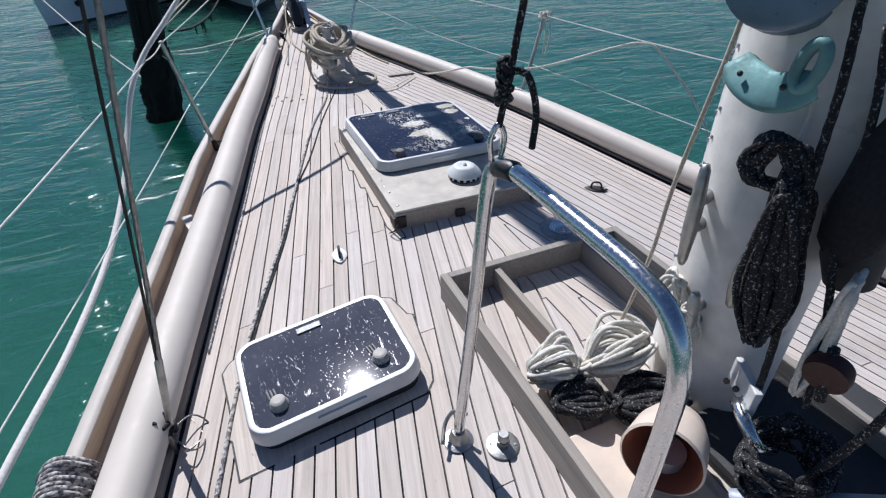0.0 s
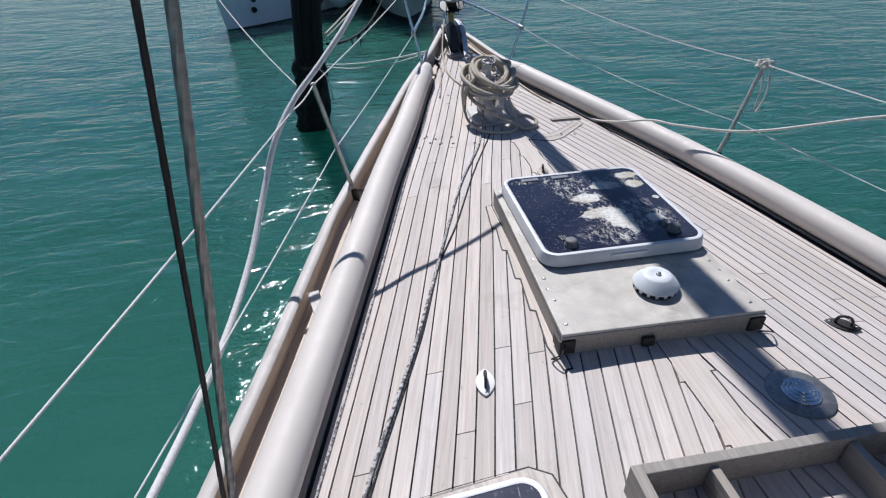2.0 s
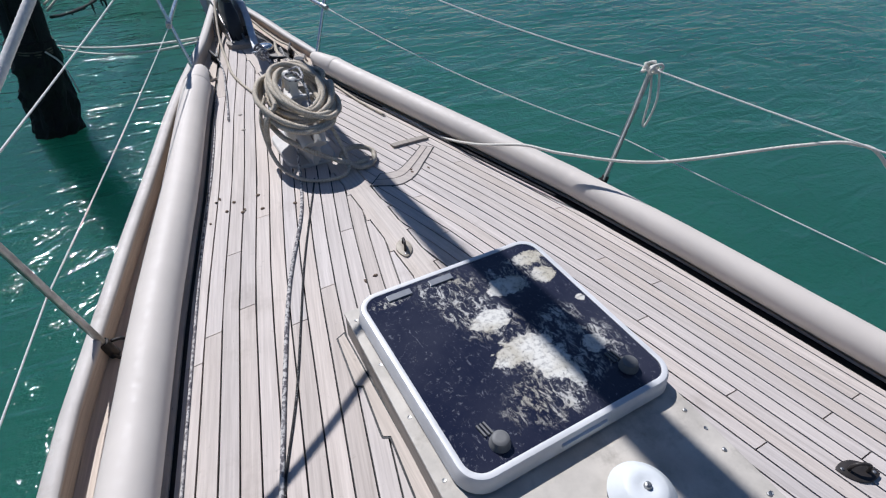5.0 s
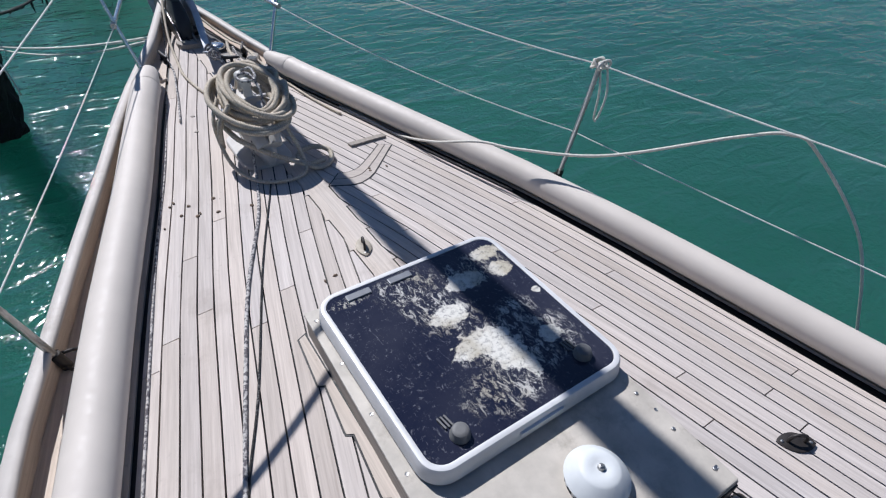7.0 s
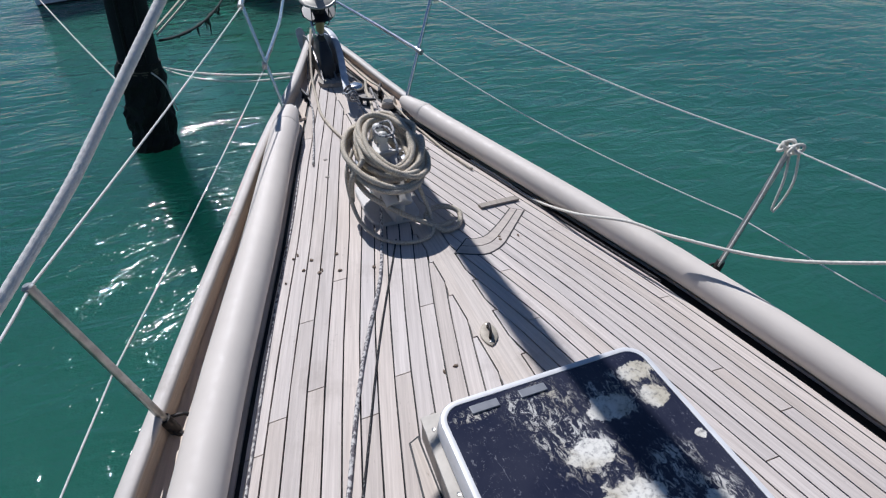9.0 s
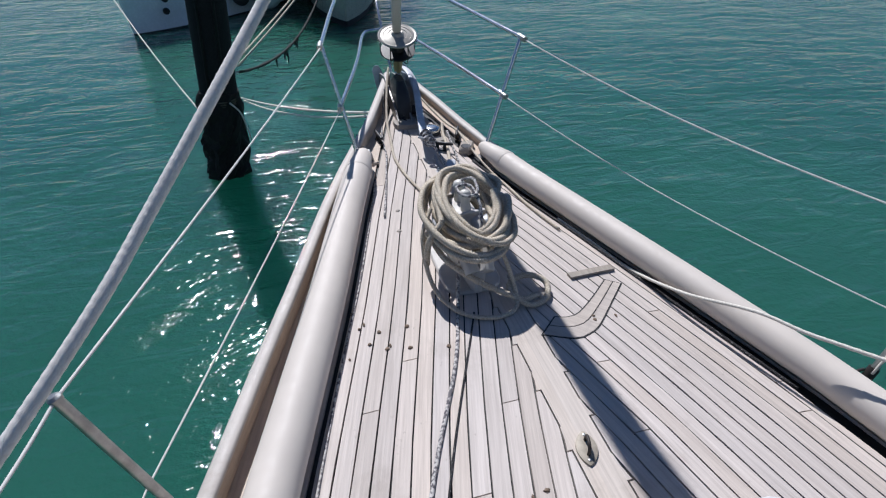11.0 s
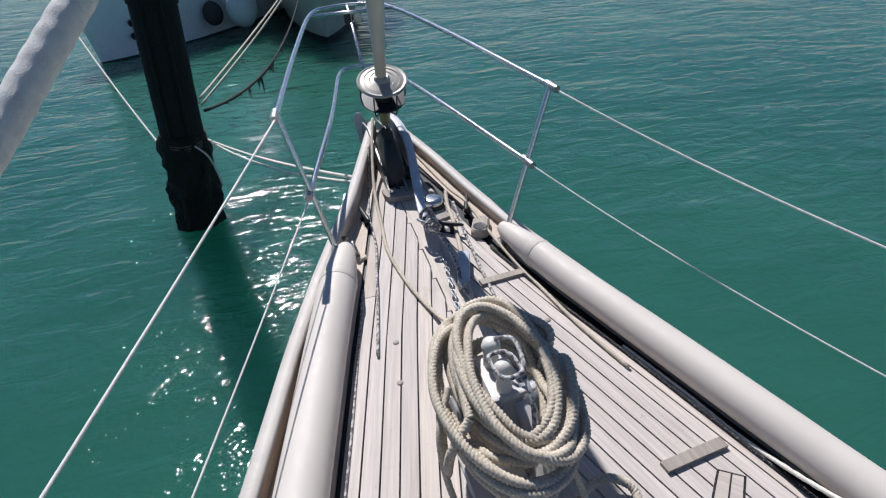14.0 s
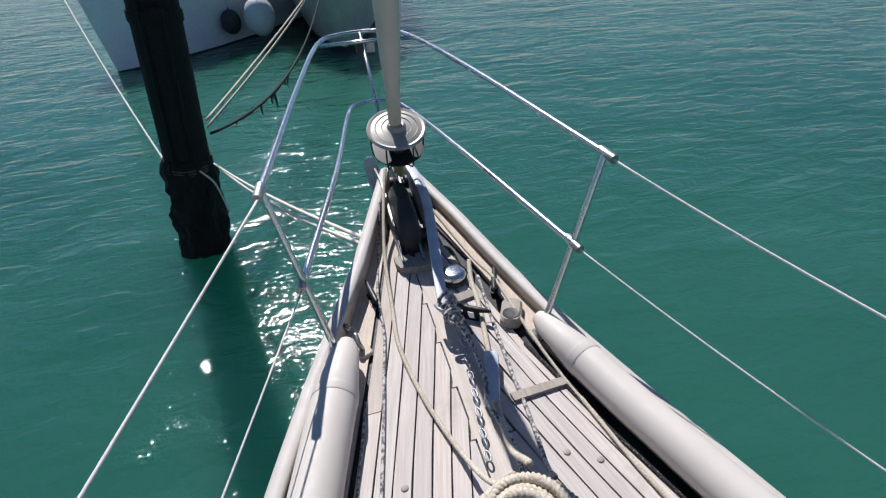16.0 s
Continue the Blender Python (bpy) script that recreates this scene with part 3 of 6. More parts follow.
# ---- deck fittings ----


def on_deck(x, y, h=0.0):
    return Vector((x, y, deck_z(x, y) + h))


def padeye(x, y, rz, plate, label):
    e = thing("padeye", on_deck(x, y, 0.001), rz, label=label, category="padeye", group="padeyes on deck")
    bm = bmesh.new()
    L = 0.062
    loop = [(L * 1.0 * math.cos(a) * (1 - 0.25 * abs(math.sin(a))), 0.034 * math.sin(a), 0) for a in [2 * math.pi * i / 24 for i in range(24)]]
    loft(bm, [[(px, py, h) for px, py, _ in loop] for h in (0.0, 0.006)] + [[(px * 0.92, py * 0.9, 0.008) for px, py, _ in loop]])
    part("base_plate", bm, plate, e, smooth=True, auto=35)
    bm = bmesh.new()
    tube_mesh(bm, smooth_line([(-0.026, 0, 0.004), (-0.026, 0, 0.026), (-0.014, 0, 0.042), (0.014, 0, 0.042), (0.026, 0, 0.026), (0.026, 0, 0.004)], 0.006), 0.0055, 10)
    part("ring", bm, M_DARKMETAL, e, "dark worn metal loop", smooth=True)
    for s in (-1, 1):
        bm = bmesh.new()
        lathe(bm, [(0.006, 0.006), (0.005, 0.010), (0.002, 0.011)], (s * 0.045, 0, 0), 10)
        part("screw", bm, M_DULL, e)
    return e


padeye(-0.711, 2.02, 80, M_WHITE, "small pale padeye with a dark metal loop on the deck")
padeye(0.0, 3.55, 75, plain("tarnished_bronze", (0.34, 0.30, 0.24), 0.6, 0.1, spread=0.3, scale=30, bump=0.3), "worn grey padeye on the king plank")
padeye(0.715, 2.04, -35, M_DARKMETAL, "dark bronze padeye beside the hatch box")

# small domed ventilator on the box
vent = thing("mushroom_ventilator", (0.03, 2.265, 0.097), label="white domed plastic ventilator on the low box", category="ventilator")
bm = bmesh.new()
lathe(bm, [(0.082, 0.0), (0.082, 0.006), (0.070, 0.008), (0.070, 0.020)], (0, 0, 0), 32)
part("base_ring", bm, M_RUBBER, vent, "dark slotted ring", smooth=True, auto=40)
bm = bmesh.new()
lathe(bm, [(0.086, 0.020), (0.088, 0.026), (0.078, 0.040), (0.056, 0.062), (0.050, 0.066), (0.030, 0.067), (0.020, 0.064), (0.010, 0.063)], (0, 0, 0), 36)
part("dome", bm, plain("chalky_plastic", (0.62, 0.64, 0.64), 0.5, spread=0.08), vent, smooth=True, auto=45)
bm = bmesh.new()
lathe(bm, [(0.011, 0.062), (0.009, 0.071), (0.004, 0.074)], (0.004, 0.0, 0), 10)
part("nut", bm, M_DULL, vent, "rusty centre nut")
for i in range(16):
    a = 2 * math.pi * i / 16
    bm = bmesh.new()
    part("fin", box(bm, (0.081 * math.cos(a), 0.081 * math.sin(a), 0.014), (0.006, 0.012, 0.014), math.degrees(a), 0.001), M_ALU, vent)

# round deck plate of stepped steel rings
dp = thing("deck_plate", on_deck(0.30, 1.755, 0.001), 0, label="round polished steel deck plate of stepped rings", category="deck plate")
bm = bmesh.new()
lathe(bm, [(0.105, 0.0), (0.105, 0.004), (0.098, 0.008), (0.062, 0.009)], (0, 0, 0), 40)
part("flange", bm, M_WIRE, dp, "dull grey flange", smooth=True, auto=30)
for i, r in enumerate((0.060, 0.048, 0.036, 0.024)):
    bm = bmesh.new()
    lathe(bm, [(r, 0.008), (r, 0.013 + 0.004 * i), (r - 0.003, 0.016 + 0.004 * i), (r - 0.009, 0.015 + 0.004 * i)], (0, 0, 0), 36)
    part("step_ring", bm, M_STEEL, dp, smooth=True, auto=40)

# socket with a pin between hatch and tray
sk = thing("deck_socket", on_deck(-0.522, 0.845, 0.001), 20, label="round steel deck socket with a short upright pin", category="deck fitting")
bm = bmesh.new()
lathe(bm, [(0.050, 0.0), (0.050, 0.004), (0.046, 0.006), (0.020, 0.008), (0.019, 0.03)], (0, 0, 0), 28)
part("flange", bm, M_DULL, sk, smooth=True, auto=30)
bm = bmesh.new()
lathe(bm, [(0.017, 0.008), (0.017, 0.052), (0.014, 0.056), (0.008, 0.056)], (0, 0, 0), 18)
part("pin", bm, M_DULL, sk, smooth=True, auto=40)
for i in range(4):
    bm = bmesh.new()
    lathe(bm, [(0.005, 0.004), (0.004, 0.008)], (0.036 * math.cos(i * 1.571 + 0.8), 0.036 * math.sin(i * 1.571 + 0.8), 0), 8)
    part("screw", bm, M_WIRE, sk)

# foot of the hoop, and its shackle with a black tackle line
bm = bmesh.new()
lathe(bm, [(0.045, 0.0), (0.045, 0.005), (0.03, 0.010), (0.024, 0.035), (0.019, 0.045)], on_deck(-0.632, 0.92), 24)
part("foot", bm, M_DULL, guard, "worn steel foot", smooth=True, auto=40)
bm = bmesh.new()
tube_mesh(bm, smooth_line([(-0.69, 0.905, 0.012), (-0.66, 0.955, 0.03), (-0.625, 0.965, 0.06), (-0.60, 0.93, 0.07)], 0.01), 0.006, 8)
part("lashing_eye", bm, M_WIRE, guard, smooth=True)
bm = bmesh.new()
tube_mesh(bm, [(-0.566, 0.882, 0.888), (-0.565, 0.878, 0.890), (-0.562, 0.822, 0.905), (-0.562, 0.818, 0.905)], [0.018, 0.021, 0.021, 0.018], 18)
part("clamp", bm, M_BLACK, guard, "black clamp at the bend", smooth=True, auto=40)
tackle = thing("black_halyard", label="black flecked halyard shackled to the steel hoop", category="rope")
bm = bmesh.new()
tube_mesh(bm, smooth_line([(-0.585, 0.87, 0.912), (-0.592, 0.866, 0.96), (-0.578, 0.862, 0.99), (-0.562, 0.866, 0.96), (-0.566, 0.87, 0.912)], 0.008), 0.006, 10)
part("shackle", bm, M_STEEL, tackle, "steel shackle", smooth=True)
bm = bmesh.new()
tube_mesh(bm, smooth_line([(-0.577, 0.862, 0.985), (-0.568, 0.856, 1.06), (-0.552, 0.845, 1.2), (-0.50, 0.82, 1.7), (-0.25, 0.78, 4.0), (0.16, 0.78, 11.5)], 0.02), 0.0065, 10, lobes=3, pitch=0.03)
part("fall", bm, M_DARKFLECK, tackle, smooth=True)
bm = bmesh.new()
pts = smooth_line([Vector((-0.573 + (0.011 + 0.004 * math.sin(i * 2.3)) * math.cos(i * 1.05), 0.857 + (0.011 + 0.004 * math.cos(i * 1.7)) * math.sin(i * 1.05), 1.03 + 0.0024 * i + 0.008 * math.sin(i * 1.9))) for i in range(34)], 0.006)
tube_mesh(bm, pts, 0.0062, 8)
part("knot", bm, M_DARKFLECK, tackle, smooth=True)
bm = bmesh.new()
tube_mesh(bm, smooth_line([(-0.565, 0.85, 1.09), (-0.540, 0.835, 1.085), (-0.522, 0.825, 1.02), (-0.524, 0.825, 0.945)], 0.01), 0.0068, 10)
part("tail", bm, M_DARKFLECK, tackle, smooth=True)

# L-shaped pad and strip let into the side deck
M_PAD = teak("pad_timber", (0.56, 0.50, 0.445), (0.38, 0.335, 0.30), 0.05, -0.8)
z_ = lambda p, h: Vector((p.x, p.y, deck_z(p.x, p.y) + h))


def grown(poly, d):
    """A plan outline moved outwards by d (or inwards, where d is negative)."""
    P = [Vector((*p, 0)) for p in poly]
    area = sum(a.x * b.y - b.x * a.y for a, b in zip(P, P[1:] + P[:1]))
    sgn = 1 if area > 0 else -1
    res = []
    for i, p in enumerate(P):
        a, b = (p - P[i - 1]).normalized(), (P[(i + 1) % len(P)] - p).normalized()
        n = Vector((a.y + b.y, -a.x - b.x, 0)) * sgn
        n = n.normalized() / max(0.5, math.sqrt(max(0.05, (1 + a.dot(b)) / 2)))
        res.append((p.x + n.x * d, p.y + n.y * d))
    return res


def inlay_mesh(poly, top, deep=0.006):
    k = len(poly)
    vs = [(x, y, deck_z(x, y) + top) for x, y in poly] + [(x, y, deck_z(x, y) + top - deep) for x, y in poly]
    me = bpy.data.meshes.new("inlay")
    me.from_pydata(vs, [], [tuple(range(k))] + [(i, i + k, (i + 1) % k + k, (i + 1) % k) for i in range(k)])
    return me


def inlay(name, polys, material, outline):
    """Boards let flush into the deck, framed by a caulked seam."""
    obj("seam", inlay_mesh(grown(outline, 0.004), 0.0015), M_CAULK, deck)
    for p in polys:
        obj(name, inlay_mesh(grown(p, -0.0025), 0.0032), material, deck)


pad_out = smooth_line([(0.545, 4.282, 0), (0.42, 4.155, 0), (0.315, 4.052, 0), (0.25, 4.016, 0), (0.187, 4.008, 0), (0.071, 4.058, 0)], 0.03)
pad_mid = smooth_line([(0.516, 4.302, 0), (0.395, 4.186, 0), (0.29, 4.095, 0), (0.235, 4.072, 0), (0.185, 4.073, 0), (0.116, 4.10, 0)], 0.03)
pad_in = smooth_line([(0.486, 4.322, 0), (0.37, 4.218, 0), (0.27, 4.142, 0), (0.225, 4.129, 0), (0.195, 4.130, 0), (0.160, 4.142, 0)], 0.03)
flat = lambda L: [(p.x, p.y) for p in L]
inlay("inlaid_pad", [flat(pad_out) + flat(pad_mid)[::-1], flat(pad_mid) + flat(pad_in)[::-1]], M_PAD, flat(pad_out) + flat(pad_in)[::-1])


def nibbed(x0, x1, ys, tooth, tip):
    """A margin board from x0 to x1 (the side of the planks) with stepped notches at ys."""
    side_ = 1 if x1 > x0 else -1
    pts = [(x0, ys[0] - 0.12), (x1, ys[0] - 0.12)]
    for a, b in zip(ys, ys[1:] + [tip]):
        pts += [(x1 + side_ * tooth, a), (x1 + side_ * tooth, a + 0.012), (x1, b - 0.012)]
    return pts + [(x0, tip)]


# margin boards: beside the low box, and round the small hatch
side_margin = nibbed(-0.395, -0.425, [2.13, 2.351, 2.571, 2.80, 3.007], 0.020, 3.235)
inlay("margin_board", [side_margin], M_KING, side_margin)
ring = [(-1.262, 1.10), (-0.90, 1.110), (-0.650, 1.125), (-0.612, 1.165), (-0.592, 1.23), (-0.575, 1.36), (-0.556, 1.50), (-0.575, 1.512), (-0.60, 1.63), (-0.66, 1.668), (-0.90, 1.655), (-1.20, 1.625), (-1.245, 1.60), (-1.272, 1.56), (-1.262, 1.36), (-1.285, 1.27), (-1.268, 1.25)]
inlay("margin_board", [ring], M_KING, ring)


def batten(a, b, w, label):
    bm = bmesh.new()
    a, b = Vector((*a, 0)), Vector((*b, 0))
    t = (b - a).normalized()
    n = Vector((-t.y, t.x, 0)) * w / 2
    ps = [a.lerp(b, i / 4) for i in range(5)]
    strip(bm, [[z_(p + n, 0.0) for p in ps], [z_(p + n, 0.014) for p in ps], [z_(p - n, 0.014) for p in ps], [z_(p - n, 0.0) for p in ps]])
    tagged(part("deck_batten", bm, M_GREY), label, "batten", "battens on the side deck")


batten((0.335, 4.372), (0.565, 4.395), 0.035, "short grey batten across the side deck")
batten((0.125, 5.365), (0.33, 5.385), 0.034, "short grey batten across the foredeck")
batten((0.16, 5.93), (0.035, 5.90), 0.045, "short dark-edged block near the bow")

for x, y in ((0.214, 5.124), (0.302, 5.072), (-0.33, 4.95), (-0.30, 5.15)):
    bm = bmesh.new()
    lathe(bm, [(0.012, 0.0), (0.012, 0.002), (0.009, 0.004), (0.003, 0.0045)], on_deck(x, y, 0.0), 10)
    tagged(part("deck_stud", bm, M_GREY, smooth=True), "small worn stud on the teak deck", "stud", "studs on deck")

# dried lumps of dirt
M_CRUMB = plain("dried_dirt", (0.17, 0.125, 0.09), 0.95, spread=0.5, scale=60, bump=0.8)
rr = random.Random(41)
for x, y in [(-0.62, 4.296), (-0.598, 4.316), (-0.545, 4.255), (-0.591, 4.198), (-0.529, 4.153), (-0.299, 4.097), (-0.443, 4.133), (-0.676, 4.144), (0.318, 4.109), (0.313, 4.087), (0.411, 4.092), (-0.223, 3.443), (-0.176, 3.454), (-0.432, 4.254), (-0.64, 4.393), (-0.515, 4.167)]:
    bm = bmesh.new()
    bmesh.ops.create_icosphere(bm, subdivisions=2, radius=1.0)
    sx, sy = rr.uniform(0.004, 0.011), rr.uniform(0.005, 0.013)
    for v in bm.verts:
        v.co *= 1 + 0.35 * noise.noise(v.co * 1.7 + Vector((x * 9, y * 9, 0)))
        v.co = Vector((v.co.x * sx, v.co.y * sy, max(-0.2, v.co.z) * 0.006))
        v.co += on_deck(x, y, 0.001)
    tagged(part("dirt_crumb", bm, M_CRUMB, smooth=True), "dried brown lump of dirt on the deck", "dirt", "crumbs on deck")

# ---- lines ----


def rope(name, ctrl, r, mat, label, category="rope", n=8, lobes=0, step=0.04, group="", pitch=0.05, depth=0.2):
    bm = bmesh.new()
    tube_mesh(bm, smooth_line(ctrl, step), r, n, lobes=lobes, pitch=pitch, depth=depth)
    return tagged(part(name, bm, mat, smooth=True), label, category, group)


# flecked line led along the port deck to the windlass, and a thin black one beside it
jack = [(-1.40, 0.82), (-1.337, 1.06), (-1.16, 1.68), (-0.922, 2.297), (-0.647, 3.12), (-0.491, 3.566), (-0.30, 4.0), (-0.205, 4.30)]
rope("flecked_line", [on_deck(x, y, 0.006) for x, y in jack] + [(-0.17, 4.42, 0.07), (-0.12, 4.50, 0.24)], 0.0075, M_FLECK, "grey flecked line lying along the planks")
blk = [(-0.15, 4.25), (-0.20, 4.13), (-0.40, 3.66), (-0.609, 3.106), (-0.758, 2.763), (-0.906, 2.30), (-1.10, 1.80), (-1.22, 1.45)]
rope("black_line", [on_deck(x, y, 0.004) for x, y in blk], 0.004, M_DARKFLECK, "thin black line lying along the planks", n=6)
edge = [(-half(y, -1) + o, y) for y, o in ((5.5, 0.09), (5.2, 0.105), (4.6, 0.11), (4.0, 0.105), (3.2, 0.115), (2.4, 0.12), (1.7, 0.115))]
rope("edge_line", [on_deck(x, y, 0.005) for x, y in edge], 0.005, M_FLECK, "thin grey line tucked against the pipe", n=6)
edge = [(half(y, 1) - o, y) for y, o in ((5.6, 0.10), (5.2, 0.10), (4.8, 0.095), (4.2, 0.1), (3.6, 0.095))]
rope("dark_edge_line", [on_deck(x, y, 0.006) for x, y in edge], 0.007, M_DARKFLECK, "dark line tucked against the pipe", n=6)

# port jib sheet
rope("jib_sheet", [(-0.09, 5.64, 2.86), (-0.16, 5.3, 2.38), (-0.32, 4.80, 1.89), (-0.51, 4.40, 1.56), (-0.68, 4.09, 1.335), (-0.84, 3.84, 1.15), (-1.0, 3.62, 0.97), (-1.08, 3.50, 0.885), (-1.20, 3.35, 0.775), (-1.33, 3.20, 0.66), (-1.42, 3.06, 0.54), (-1.485, 2.94, 0.38), (-1.55, 2.65, 0.20), (-1.62, 2.25, 0.10), (-1.72, 1.75, 0.06), (-1.86, 1.2, 0.04), (-2.15, 0.2, -0.1)], 0.0125, M_LINE, "thick white braided jib sheet hanging slack", n=24, lobes=-6, step=0.0035, pitch=0.020, depth=0.05)

# starboard rope draped over the rail
rope("draped_rope", [on_deck(0.50, 4.85, 0.008), on_deck(0.575, 4.60, 0.008), on_deck(0.64, 4.36, 0.01), (0.70, 4.08, 0.06), (0.80, 3.82, 0.155), (0.885, 3.62, 0.185), (1.10, 3.28, 0.256), (1.42, 2.90, 0.44), (1.53, 2.76, 0.485), (1.62, 2.66, 0.42), (1.83, 2.40, 0.04), (1.95, 2.2, -0.5)], 0.007, M_WROPE, "weathered cream rope draped over the starboard rail", lobes=3, step=0.012, pitch=0.035)

# guard lines and stanchions
lines = {
    "upper port": [(-0.567, 5.79, 0.715), (-1.261, 3.557, 0.624), (-1.335, 3.19, 0.625), (-1.95, 1.0, 0.51), (-2.4, -1.6, 0.5)],
    "lower port": [(-0.50, 5.72, 0.39), (-1.20, 3.575, 0.262), (-1.81, 1.0, 0.25), (-2.3, -1.6, 0.2)],
    "upper starboard": [(0.567, 5.68, 0.71), (1.337, 3.613, 0.519), (1.75, 1.0, 0.54), (2.1, -1.6, 0.55)],
    "lower starboard": [(0.455, 5.64, 0.40), (1.29, 3.68, 0.156), (1.80, 1.0, 0.10), (2.1, -1.6, 0.1)],
}
for k, ctrl in lines.items():
    bm = bmesh.new()
    pts = []
    for a, b in zip(ctrl, ctrl[1:]):
        pts += sag(a, b, 0.052 if "starboard" in k and a[1] > 4 else 0.012, 16)[:-1]
    tube_mesh(bm, pts + [Vector(ctrl[-1])], 0.0036 if "upper" in k else 0.0028, 8)
    tagged(part("guard_line", bm, M_LINE, smooth=True), "thin white %s guard line" % k.split()[0], "guard line", "guard lines")


def stanchion(foot, top, label, knot):
    e = thing("stanchion", (0, 0, 0), label=label, category="stanchion", group="stanchions")
    f, t = Vector(foot), Vector(top)
    bm = bmesh.new()
    tube_mesh(bm, [f, t], 0.0125, 16)
    part("post", bm, M_DULL, e, smooth=True, auto=40)
    bm = bmesh.new()
    d = (t - f).normalized()
    tube_mesh(bm, [t - d * 0.004, t + d * 0.006, t + d * 0.012], [0.0145, 0.0145, 0.008], 14)
    part("cap", bm, M_DULL, e, smooth=True, auto=40)
    bm = bmesh.new()
    tube_mesh(bm, [f - d * 0.02, f + d * 0.055], 0.019, 16)
    part("socket", bm, M_DARKMETAL, e, "dark corroded socket", smooth=True, auto=40)
    bm = bmesh.new()
    inw = -1 if f.x > 0 else 1
    tube_mesh(bm, smooth_line([f + Vector((0, 0.02, 0.03)), f + Vector((inw * 0.05, 0.02, 0.02)), f + Vector((inw * 0.065, 0.0, -0.02)), f + Vector((inw * 0.05, -0.03, -0.05)), f + Vector((0, -0.02, 0.0))], 0.01), 0.006, 8)
    part("lashing_ring", bm, M_DARKMETAL, e, smooth=True)
    if knot:
        bm = bmesh.new()
        r0 = random.Random(3)
        pts = [t + Vector((0.035 * math.sin(i * 0.8) + r0.uniform(-0.01, 0.01), 0.03 * math.cos(i * 0.55), 0.004 + 0.018 * math.sin(i * 1.1))) for i in range(34)]
        tube_mesh(bm, smooth_line(pts, 0.012), 0.0065, 8)
        part("knot", bm, M_WROPE, e, "cream rope knotted round the post's top", smooth=True)
        bm = bmesh.new()
        tube_mesh(bm, smooth_line([t + Vector((0.03, -0.02, 0)), t + Vector((0.02, -0.06, -0.13)), t + Vector((0.0, -0.055, -0.25)), t + Vector((-0.02, -0.05, -0.26)), t + Vector((0.0, -0.03, -0.12)), t], 0.02), 0.0055, 8)
        part("rope_loop", bm, M_WROPE, e, smooth=True)
        bm = bmesh.new()
        tube_mesh(bm, smooth_line([t + Vector((-0.012, 0.0, 0)), t.lerp(f, 0.4) + Vector((-0.016, -0.012, 0)), f + Vector((-0.02, -0.02, 0.05))], 0.02), 0.005, 8)
        part("rope_tail", bm, M_WROPE, e, smooth=True)
    return e


stanchion((-1.125, 3.58, -0.045), (-1.261, 3.557, 0.624), "leaning grey metal stanchion on the port rail", False)
stanchion((1.165, 3.59, -0.06), (1.337, 3.613, 0.519), "metal stanchion with a cream rope knotted at its top", True)
stanchion((-1.74, 1.0, -0.1), (-1.93, 1.0, 0.51), "grey metal stanchion aft on the port rail", False)

# port shrouds
sh = thing("shrouds", label="two twisted wire shrouds on a lashed turnbuckle", category="shroud")
base = Vector((-1.445, 1.345, deck_z(-1.44, 1.34)))
for nm, top, r in (("thick_wire", Vector((-1.196, 1.341, 1.335)), 0.0060), ("thin_wire", Vector((-1.226, 1.333, 1.335)), 0.0036)):
    d = (top - base).normalized()
    bm = bmesh.new()
    tube_mesh(bm, [base + d * (0.34 + 0.007 * i) for i in range(452)], r, 18, lobes=6, pitch=0.055, depth=0.4)
    w = part(nm, bm, M_WIRE if r > 0.005 else M_DARKMETAL, sh, smooth=True)
    bm = bmesh.new()
    tube_mesh(bm, [base + d * 3.5, base + d * 9.0], r, 8)
    part("upper_wire", bm, M_WIRE, w, smooth=True)
    bm = bmesh.new()
    q = 0.7 if r > 0.006 else 0.55
    tube_mesh(bm, [base + d * h for h in (0.10, 0.11, 0.2, 0.21, 0.28, 0.29, 0.36, 0.37)], [0.008, 0.013 * q * 1.3, 0.013 * q * 1.3, 0.009, 0.009, 0.013 * q * 1.2, 0.012 * q * 1.2, r], 12)
    part("turnbuckle", bm, M_DULL, sh, "worn metal turnbuckle", smooth=True, auto=35)
bm = bmesh.new()
box(bm, base + Vector((0.0, 0, 0.03)), (0.012, 0.07, 0.09), 10, 0.003)
part("chainplate", bm, M_WIRE, sh)
bm = bmesh.new()
r0 = random.Random(8)
pts = [base + Vector((0.022 * math.cos(i * 0.8) + r0.uniform(-0.01, 0.01), 0.026 * math.sin(i * 0.8), 0.05 + 0.004 * i)) for i in range(22)]
tube_mesh(bm, smooth_line(pts, 0.012), 0.007, 8)
part("lashing", bm, M_DARKFLECK, sh, "dark tangled lashing", smooth=True)
for k, (dx, dy) in enumerate(((0.07, 0.05), (0.06, -0.09))):
    bm = bmesh.new()
    tube_mesh(bm, smooth_line([base + Vector((0, 0, 0.06)), base + Vector((dx, dy, 0.05)), base + Vector((dx * 1.6, dy * 0.3, 0.01)), base + Vector((dx * 0.7, -dy, 0.01)), base + Vector((0.01, 0, 0.02))], 0.015), 0.003, 6)
    part("wire_loop", bm, M_WIRE, sh, smooth=True)

